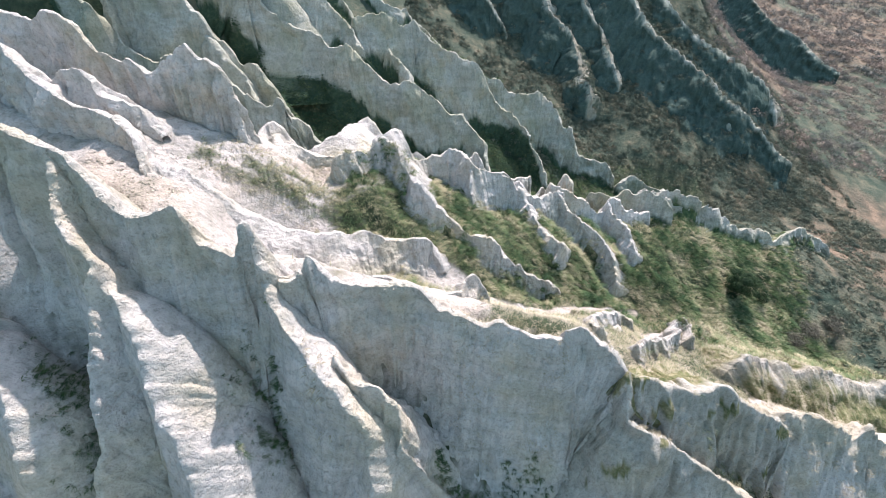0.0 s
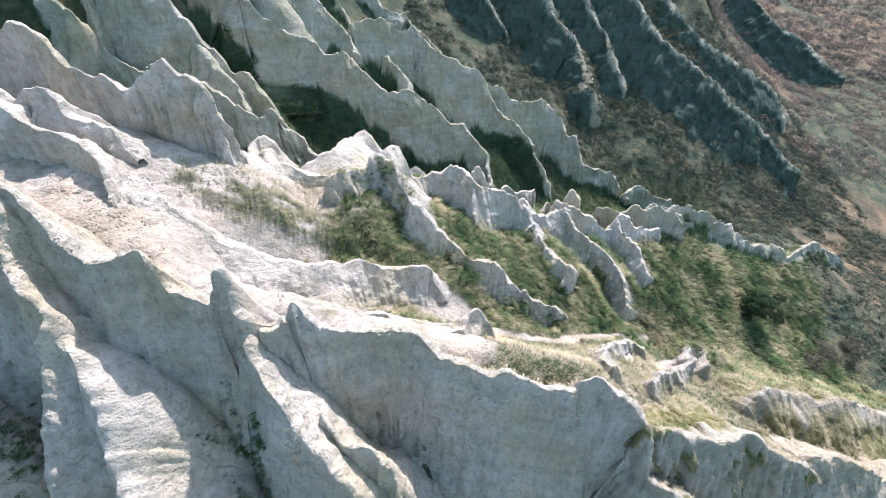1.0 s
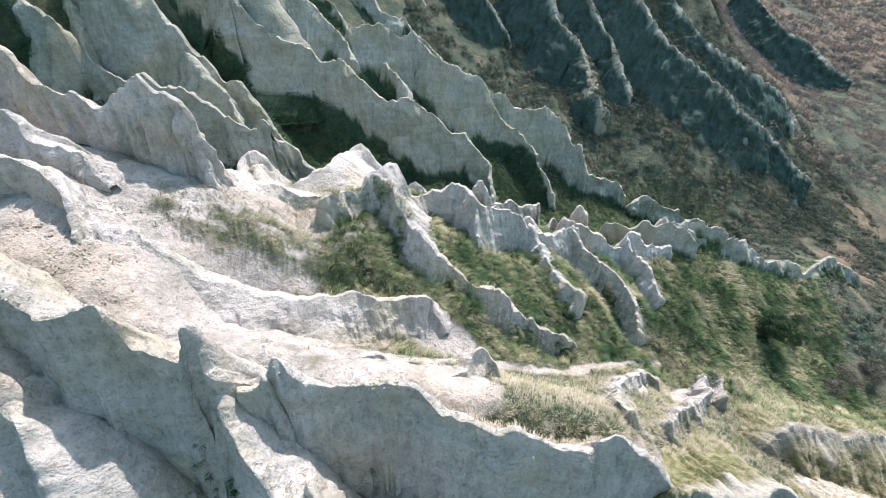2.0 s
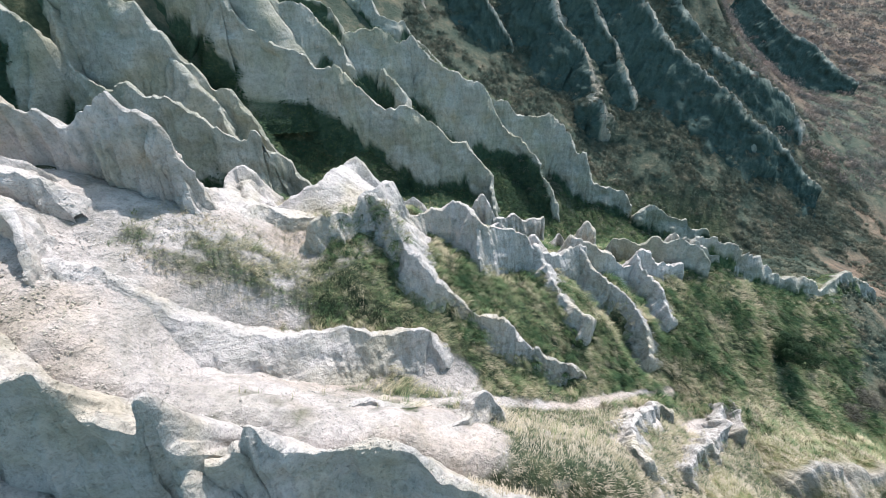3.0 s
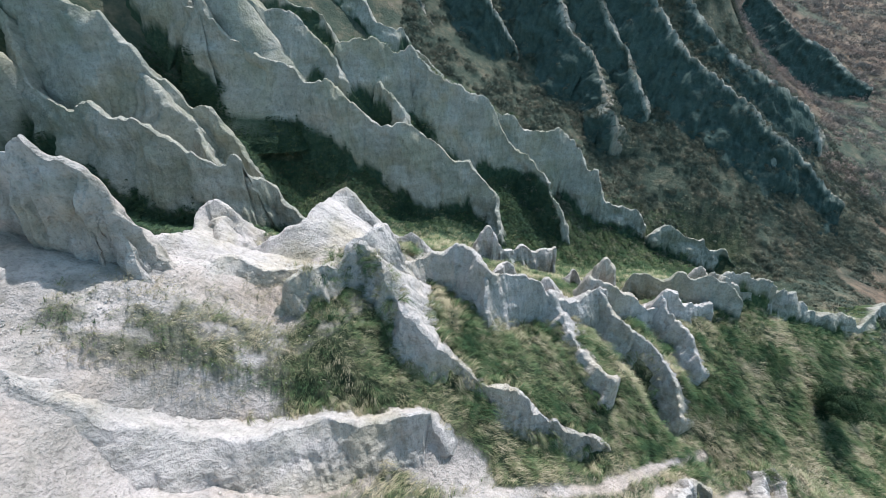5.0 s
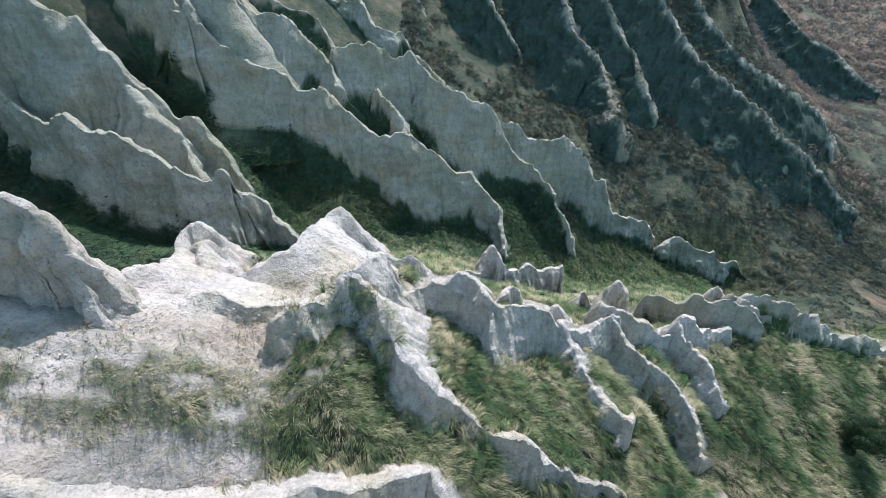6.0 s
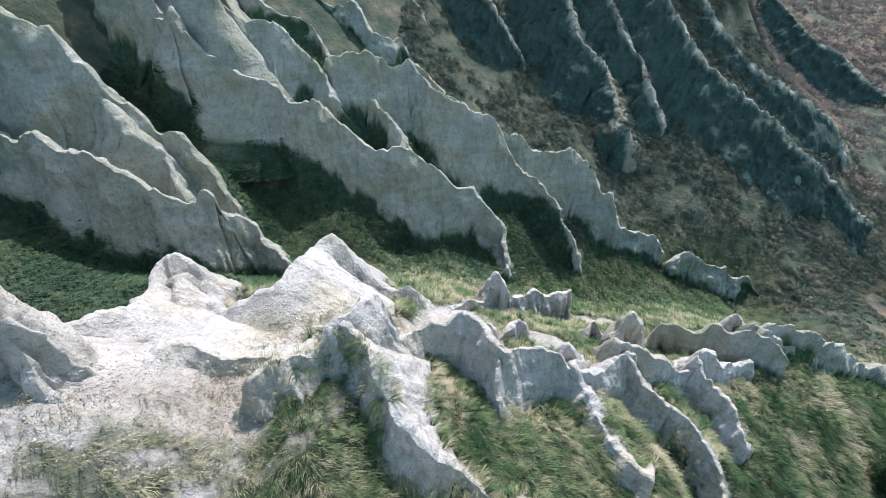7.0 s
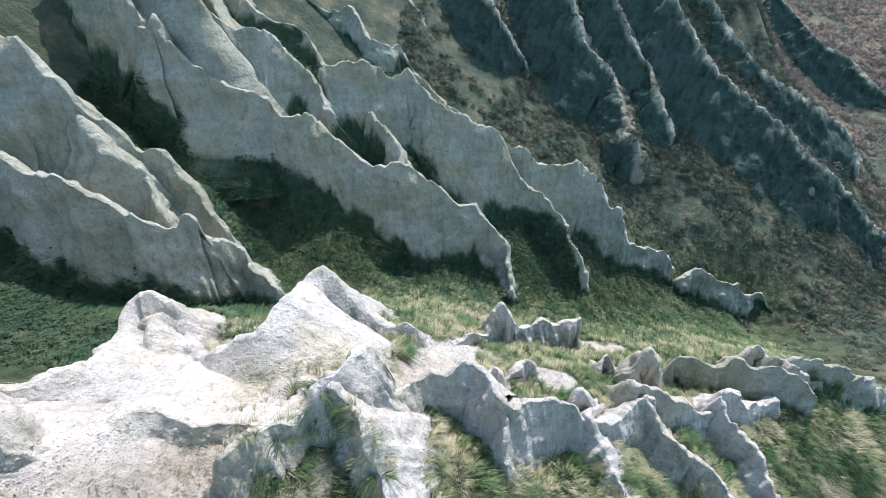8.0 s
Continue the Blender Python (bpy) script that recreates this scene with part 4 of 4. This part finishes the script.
# Leaf colours of the far slopes, with the blue of distant haze mixed in.
SCRUB = grass_material("hazed_scrub_leaves", [(0.38, (0.045, 0.074, 0.06)), (0.54, (0.088, 0.115, 0.086)), (0.68, (0.165, 0.16, 0.11)), (0.84, (0.25, 0.21, 0.15))], 0.25, 0.8)
RUST_SCRUB = grass_material("hazed_rust_leaves", [(0.40, (0.102, 0.126, 0.121)), (0.55, (0.186, 0.174, 0.153)), (0.68, (0.300, 0.228, 0.184)), (0.82, (0.372, 0.270, 0.216))], 0.06, 0.8)
# Scrub for sides turned from the sun, that shade put into its leaf colour.
SHADE_SIDE_SCRUB = grass_material("shade_side_leaves", [(0.40, (0.044, 0.07, 0.06)), (0.57, (0.064, 0.095, 0.08)), (0.75, (0.10, 0.13, 0.105))], 0.3, 0.75)
# Moss greens darkened to carry the shadow of the fins as well.
SHADED_MOSS = grass_material("gully_moss_shade", [(0.40, (0.024, 0.05, 0.031)), (0.58, (0.042, 0.076, 0.045)), (0.75, (0.08, 0.11, 0.06))])
BUSH_LEAF = grass_material("bush_leaves", [(0.4, (0.014, 0.032, 0.018)), (0.65, (0.03, 0.055, 0.025)), (0.85, (0.06, 0.09, 0.04))], 1.0)
GREY_LEAF = grass_material("grey_twigs", [(0.4, (0.05, 0.05, 0.042)), (0.6, (0.10, 0.095, 0.075)), (0.8, (0.17, 0.155, 0.125))], 1.0)
BARK, _n, _l, _b = material("bark")
_b.inputs["Base Color"].default_value, _b.inputs["Roughness"].default_value = (0.09, 0.07, 0.05, 1), 0.9


def tufts(name, label, mat, spots, length, blades, width, lean=0.8, droop=0.18):
    """Grass combed down the slope: spots are places with the ground's normals."""
    p, n = (np.repeat(a, blades, 0) for a in spots)
    count = len(p)
    size = np.repeat(length * rng.uniform(0.55, 1.3, len(spots[0])), blades)[:, None]
    fall = n * (1, 1, 0)
    k = np.linalg.norm(fall, axis=1, keepdims=True)
    fall = fall / np.maximum(k, 1e-3)
    turn = rng.uniform(0, 2 * math.pi, count)
    out = np.stack([np.cos(turn), np.sin(turn), 0 * turn], 1)
    bow = fall * lean * np.minimum(1.0, 2.2 * k) + out * 0.55
    root = p + out * rng.uniform(0, 0.16, count)[:, None] - n * 0.04
    up = n * 0.5 + np.array([0, 0, 0.6])
    mid = root + size * (0.5 * up + 0.28 * bow)
    tip = root + size * (0.62 * up + 0.85 * bow) - np.array([0, 0, 1.0]) * droop * size
    side = np.stack([-out[:, 1], out[:, 0], 0 * turn], 1) * (width * rng.uniform(0.7, 1.3, count))[:, None]
    v = np.stack([root - side, root + side, mid - side * 0.8, mid + side * 0.8, tip], 1).reshape(-1, 3)
    b = np.arange(count) * 5
    f = [f for k in b.tolist() for f in ((k, k + 1, k + 3, k + 2), (k + 2, k + 3, k + 4))]
    tone = np.repeat(rng.uniform(0, 1, len(spots[0])), blades) * 0.7 + 0.3 * rng.uniform(0, 1, count)
    ob = lay(mesh_object(name, v, f, mat, smooth=False), np.repeat(n + 0.45 * out, 5, 0), np.repeat(tone, 5))
    return tagged(ob, label, "grass", kind="stuff")


def sow(x0, x1, y0, y1, density, keep, spurs=False):
    """Places on the surface within a stretch of the plan, where keep(x, y) allows, with the surface's normals."""
    count = int((x1 - x0) * (y1 - y0) * density)
    x, y = rng.uniform(x0, x1, count), rng.uniform(y0, y1, count)
    ok = rng.uniform(0, 1, count) < keep(x, y)
    x, y = x[ok], y[ok]
    base, reach = land(x, y), moss_reach(x, y)
    places, normals = [], []
    down = Vector((0, 0, -1))
    for a, b, low, high in zip(x.tolist(), y.tolist(), base.tolist(), reach.tolist()):
        hit, normal, _, _ = TREE.ray_cast(Vector((a, b, 60.0)), down)
        if hit is None:
            continue
        if normal.z < 0:
            normal = -normal
        above = hit.z - low
        # past y 72, sides facing from the sun take only the shade-coloured scrub
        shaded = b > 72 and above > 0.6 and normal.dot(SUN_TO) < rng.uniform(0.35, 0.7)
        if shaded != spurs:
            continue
        if above > 0.75 and not overgrown(a, b, above, normal.z, high):
            continue
        places.append(tuple(hit))
        normals.append(tuple(normal))
    return np.array(places), np.array(normals)


def overgrown(x, y, above, nz, reach):
    """Steep sides that carry grass: the knoll's front and the feet of the fins."""
    knoll = math.hypot((x + 6.3) / 4.2, (y - 33.3) / 2.6) < 1 and above < rng.uniform(1.5, 5)
    if 46 < y < 72:
        return above < reach + rng.uniform(-0.4, 0.3)
    if x > 26 and y < 30:
        return nz > 0.6
    if y < 18:
        return x < 8 or nz > 0.6
    if y > 72:
        return True
    skirts = 0 < x < 52 and 28 < y < 46 and above < 0.95 and nz > 0.5
    return knoll or skirts


def terrace(x, y):
    """The flat shelf below the trail, where the grass is dry."""
    return np.clip((np.minimum(24.2 + 0.26 * np.maximum(x, 0), 29.6) - y + 1.4 * fbm(x / 3, y / 3, 0 * x, 3, 99)) / 1.5, 0, 1)


def hillside_keep(x, y):
    return cover(x, y) * (1 - scrub(x, y))


def leaf_cloud(centres, radii, each, leaf):
    """Small leaves, as loose triangles, round the centres."""
    n = len(centres)
    d = rng.normal(size=(n, each, 3))
    d /= np.linalg.norm(d, axis=2, keepdims=True)
    d[..., 2] = np.abs(d[..., 2]) * 1.1 - 0.15
    r = rng.uniform(0.35, 1.0, (n, each, 1))**0.6
    p = centres[:, None, :] + d * r * radii[:, None, :]
    a, b = rng.normal(size=(n, each, 3)), rng.normal(size=(n, each, 3))
    a *= leaf / np.linalg.norm(a, axis=2, keepdims=True)
    b *= 0.6 * leaf / np.linalg.norm(b, axis=2, keepdims=True)
    v = np.stack([p - a, p + a, p + b], 2).reshape(-1, 3)
    lie = np.repeat((d * r + (0, 0, 0.25)).reshape(-1, 3), 3, 0)
    tone = np.repeat(rng.uniform(0, 1, (n, 1)) * 0.75 + 0.25 * rng.uniform(0, 1, (n, each)), 3)
    return v, np.arange(len(v)).reshape(-1, 3).tolist(), lie, tone


def shrubs(name, label, mat, spots, size, each, leaf):
    p = spots[0]
    k = size * rng.uniform(0.5, 1.4, (len(p), 1))
    radii = k * np.array([1.0, 1.0, 0.75])
    v, f, lie, tone = leaf_cloud(p + np.array([0, 0, 0.1]) * k, radii, each, leaf)
    return tagged(lay(mesh_object(name, v, f, mat, smooth=False), lie, tone), label, "scrub", kind="stuff")


def bush(label, x, y, radius, height, leaves, mat):
    """A bush: stems from one root and a crown of clumps."""
    z = float(ground_height(np.array([x]), np.array([y]))[0])
    root = new("bush")
    root.location = (x, y, z)
    tagged(root, label, "bush")
    clumps = []
    bm = bmesh.new()
    for k in range(9):
        turn, out = k * 2.4 + rng.uniform(-0.4, 0.4), radius * rng.uniform(0.2, 0.8)
        tip = Vector((math.cos(turn) * out, math.sin(turn) * out, height * rng.uniform(0.45, 0.95)))
        clumps.append(tuple(tip))
        axis = tip - Vector((0, 0, -0.2))
        m = Matrix.Translation(Vector((0, 0, -0.2)) + axis / 2) @ axis.to_track_quat("Z", "Y").to_matrix().to_4x4()
        bmesh.ops.create_cone(bm, segments=6, radius1=0.06, radius2=0.015, depth=axis.length, matrix=m)
    me = bpy.data.meshes.new("stems")
    bm.to_mesh(me)
    bm.free()
    me.materials.append(BARK)
    stems = new("stems", me)
    stems.parent = root
    c = np.array(clumps)
    extra = c * rng.uniform(0.5, 1.05, (len(c), 1)) + rng.normal(0, 0.22 * radius, c.shape)
    c = np.vstack([c, extra, c * (0.8, 0.8, 0.6)])
    rad = radius * rng.uniform(0.22, 0.45, (len(c), 1)) * np.array([1, 1, 0.8])
    v, f, lie, tone = leaf_cloud(c, rad, leaves // len(c), 0.09)
    lay(mesh_object("crown", v, f, mat, root, smooth=False), lie, tone)
    return root


tufts("hillside_grass", "long green and straw-coloured grass combed down the slope", GRASS,
      sow(-18, 30, 20, 46, 34, lambda x, y: hillside_keep(x, y) * np.clip(1 - 0.85 * terrace(x, y), 0, 1)), 0.4, 7, 0.01)


def tussock_keep(x, y):
    return hillside_keep(x, y) * np.clip(2.2 * fbm(x / 1.6, y / 1.6, 0 * x, 2, 71) - 0.1, 0, 1)


def dark_keep(x, y):
    return hillside_keep(x, y) * np.clip(2.6 * fbm(x / 2.4, y / 1.7, 0 * x, 3, 77) - 0.35 + np.clip((x - 10) / 30, 0, 0.7), 0, 1)


def sparse_keep(x, y):
    return (1 - cover(x, y)) * np.clip(0.15 + 0.9 * fbm(x / 2.2, y / 2.2, 0 * x, 3, 73), 0, 1)


tufts("grass_tussocks", "tall grass tussocks hanging down the slope", GRASS, sow(-12, 48, 26, 44, 8, tussock_keep), 0.6, 18, 0.014, 0.9, 0.4)
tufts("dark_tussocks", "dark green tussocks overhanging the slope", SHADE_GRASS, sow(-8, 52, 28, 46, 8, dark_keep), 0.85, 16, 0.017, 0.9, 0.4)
tufts("sparse_grass", "sparse dry grass on crumbling clay", DRY_GRASS, sow(-17, -3, 26, 38, 22, sparse_keep), 0.3, 8, 0.011, 0.6)
tufts("thin_grass", "thin grass scattered over the crumbling slope", GRASS,
      sow(-16.5, -8.5, 27.6, 32.6, 16, lambda x, y: np.clip(0.35 + 0.9 * fbm(x / 1.8, y / 1.2, 0 * x, 3, 79), 0, 1) * np.clip((x + 16.5) / 3, 0, 1)), 0.26, 9, 0.011, 0.7, 0.3)
tufts("lower_grass", "long green grass on the lower slope", GRASS, sow(30, 56, 24, 50, 16, hillside_keep), 0.5, 7, 0.015)
tufts("terrace_grass", "dry straw-coloured grass on the terrace", DRY_GRASS, sow(1, 40, 12, 30, 30, lambda x, y: hillside_keep(x, y) * terrace(x, y)), 0.26, 6, 0.011, 0.4)
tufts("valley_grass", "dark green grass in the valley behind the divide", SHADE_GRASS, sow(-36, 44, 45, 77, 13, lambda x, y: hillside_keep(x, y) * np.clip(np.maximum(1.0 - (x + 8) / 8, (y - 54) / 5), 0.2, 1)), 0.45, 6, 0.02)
tufts("meadow_grass", "mottled green and straw-coloured grass beside a scree patch", GRASS, sow(-8, 46, 45, 62, 14, lambda x, y: hillside_keep(x, y) * np.clip(1.3 - (y - 50) / 10, 0, 1)), 0.42, 8, 0.014)
tufts("meadow_tussocks", "dark green tussocks in the meadow behind the divide", SHADE_GRASS, sow(-8, 46, 45, 62, 5, tussock_keep), 0.6, 14, 0.02, 0.8, 0.4)


def gully_keep(x, y):
    beds = ((-10.4, 13.0, 1.1, 2.0), (-21.4, 13.6, 1.2, 1.4), (-19.3, 11, 0.8, 2.0), (0.8, 11.2, 1.8, 0.9), (5.2, 11.3, 1.8, 0.9))
    near = np.min([np.hypot((x - cx) / rx, (y - cy) / ry) for cx, cy, rx, ry in beds], 0)
    return np.clip(1.3 - near + 0.9 * fbm(x / 0.8, y / 0.8, 0 * x, 3, 91), 0, 1)


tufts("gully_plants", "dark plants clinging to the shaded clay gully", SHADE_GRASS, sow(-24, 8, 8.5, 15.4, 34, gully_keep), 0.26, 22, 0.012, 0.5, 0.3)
tufts("ledge_grass", "green grass on a ledge below the crest", GRASS, sow(15, 27, 10.5, 15, 20, lambda x, y: np.clip(1.3 - np.hypot((x - 20.5) / 4.5, (y - 13 + 0.15 * (x - 20)) / 1.3), 0, 1)), 0.3, 10, 0.012, 0.7, 0.3)
tufts("spur_grass", "dry grass hanging from the clay spur", DRY_GRASS,
      sow(-9, -4.5, 10, 15, 7, lambda x, y: np.clip(1.2 - np.hypot((x + 6.6) / 1.0, (y - 12.6) / 1.8), 0, 1)), 0.3, 10, 0.014, 0.8, 0.3)


def clods(name, label, spots, size):
    """Loose lumps of dried clay."""
    p = spots[0]
    n = len(p)
    shape = np.array([(1, 0, 0), (0, 1, 0), (-1, 0, 0), (0, -1, 0), (0, 0, 1), (0, 0, -1)], float)
    v = shape[None] * rng.uniform(0.6, 1.3, (n, 6, 1)) + rng.normal(0, 0.15, (n, 6, 3))
    v = v * (size * rng.uniform(0.4, 1.0, (n, 1, 1))**2) * np.array([1, 1, 0.7]) + p[:, None, :]
    tri = np.array([(0, 1, 4), (1, 2, 4), (2, 3, 4), (3, 0, 4), (1, 0, 5), (2, 1, 5), (3, 2, 5), (0, 3, 5)])
    f = (tri[None] + 6 * np.arange(n)[:, None, None]).reshape(-1, 3)
    return tagged(mesh_object(name, v.reshape(-1, 3), f.tolist(), CLAY, smooth=False), label, "clods", kind="stuff")


def clod_keep(x, y):
    return (1 - cover(x, y)) * np.clip(0.5 + fbm(x / 3, y / 3, 0 * x, 3, 81), 0, 1)


clods("clay_clods", "crumbs and clods of dried white clay", sow(-24, 8, 16.5, 46, 48, clod_keep), 0.095)


def scrub_keep(x, y):
    clump = np.clip(0.9 + 1.3 * fbm(x / 5, y / 5, 0 * x, 3, 61), 0, 1)
    return np.clip(scrub(x, y) + 0.12, 0, 1) * clump


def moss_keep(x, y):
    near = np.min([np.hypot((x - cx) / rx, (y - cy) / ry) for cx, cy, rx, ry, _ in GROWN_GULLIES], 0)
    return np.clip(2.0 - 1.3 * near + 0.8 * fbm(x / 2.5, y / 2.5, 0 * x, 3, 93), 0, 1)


tufts("gully_moss_shade", "green growth between fins, its colour darkened for the gullies' shade", SHADED_MOSS, sow(-56, 18, 40, 69, 24, moss_keep), 0.45, 8, 0.03, 0.6, 0.3)
shrubs("shade_side_scrub", "scrub on shaded spur sides, coloured dark blue-green for the shade", SHADE_SIDE_SCRUB,
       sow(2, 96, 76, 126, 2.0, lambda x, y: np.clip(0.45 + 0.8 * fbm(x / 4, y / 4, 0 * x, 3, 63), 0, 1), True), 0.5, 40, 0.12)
shrubs("slope_scrub", "brown and dark green scrub covering the far slope", SCRUB, sow(-6, 98, 64, 128, 2.3, scrub_keep), 0.78, 60, 0.17)
shrubs("far_scrub", "rust-brown scrub on the distant slopes", RUST_SCRUB, sow(70, 200, 90, 215, 0.3, scrub_keep), 1.6, 64, 0.26)
shrubs("distant_scrub", "hazy brown scrub on the farthest slopes", RUST_SCRUB, sow(110, 420, 170, 430, 0.08, scrub_keep), 2.6, 36, 0.6)
shrubs("low_scrub", "low dry scrub on the lower slope", SCRUB, sow(44, 90, 24, 64, 1.4, scrub_keep), 0.6, 50, 0.17)
bush("large dark green bush in long grass", 37.6, 35.4, 2.5, 4.4, 22000, BUSH_LEAF)
bush("dark green bush beside a larger one", 42.2, 36.2, 1.4, 1.9, 3500, BUSH_LEAF)
bush("small dark bush below the finger ridge", 12.0, 31.0, 0.7, 0.8, 1200, BUSH_LEAF)
bush("grey leafless bush on the lower slope", 48.5, 33.0, 2.0, 1.5, 3000, GREY_LEAF)
bush("grey leafless bush on the lower slope", 45.2, 31.4, 1.6, 1.3, 2400, GREY_LEAF)
bush("grey leafless bush at the field edge", 52.5, 34.2, 1.7, 1.4, 2400, GREY_LEAF)
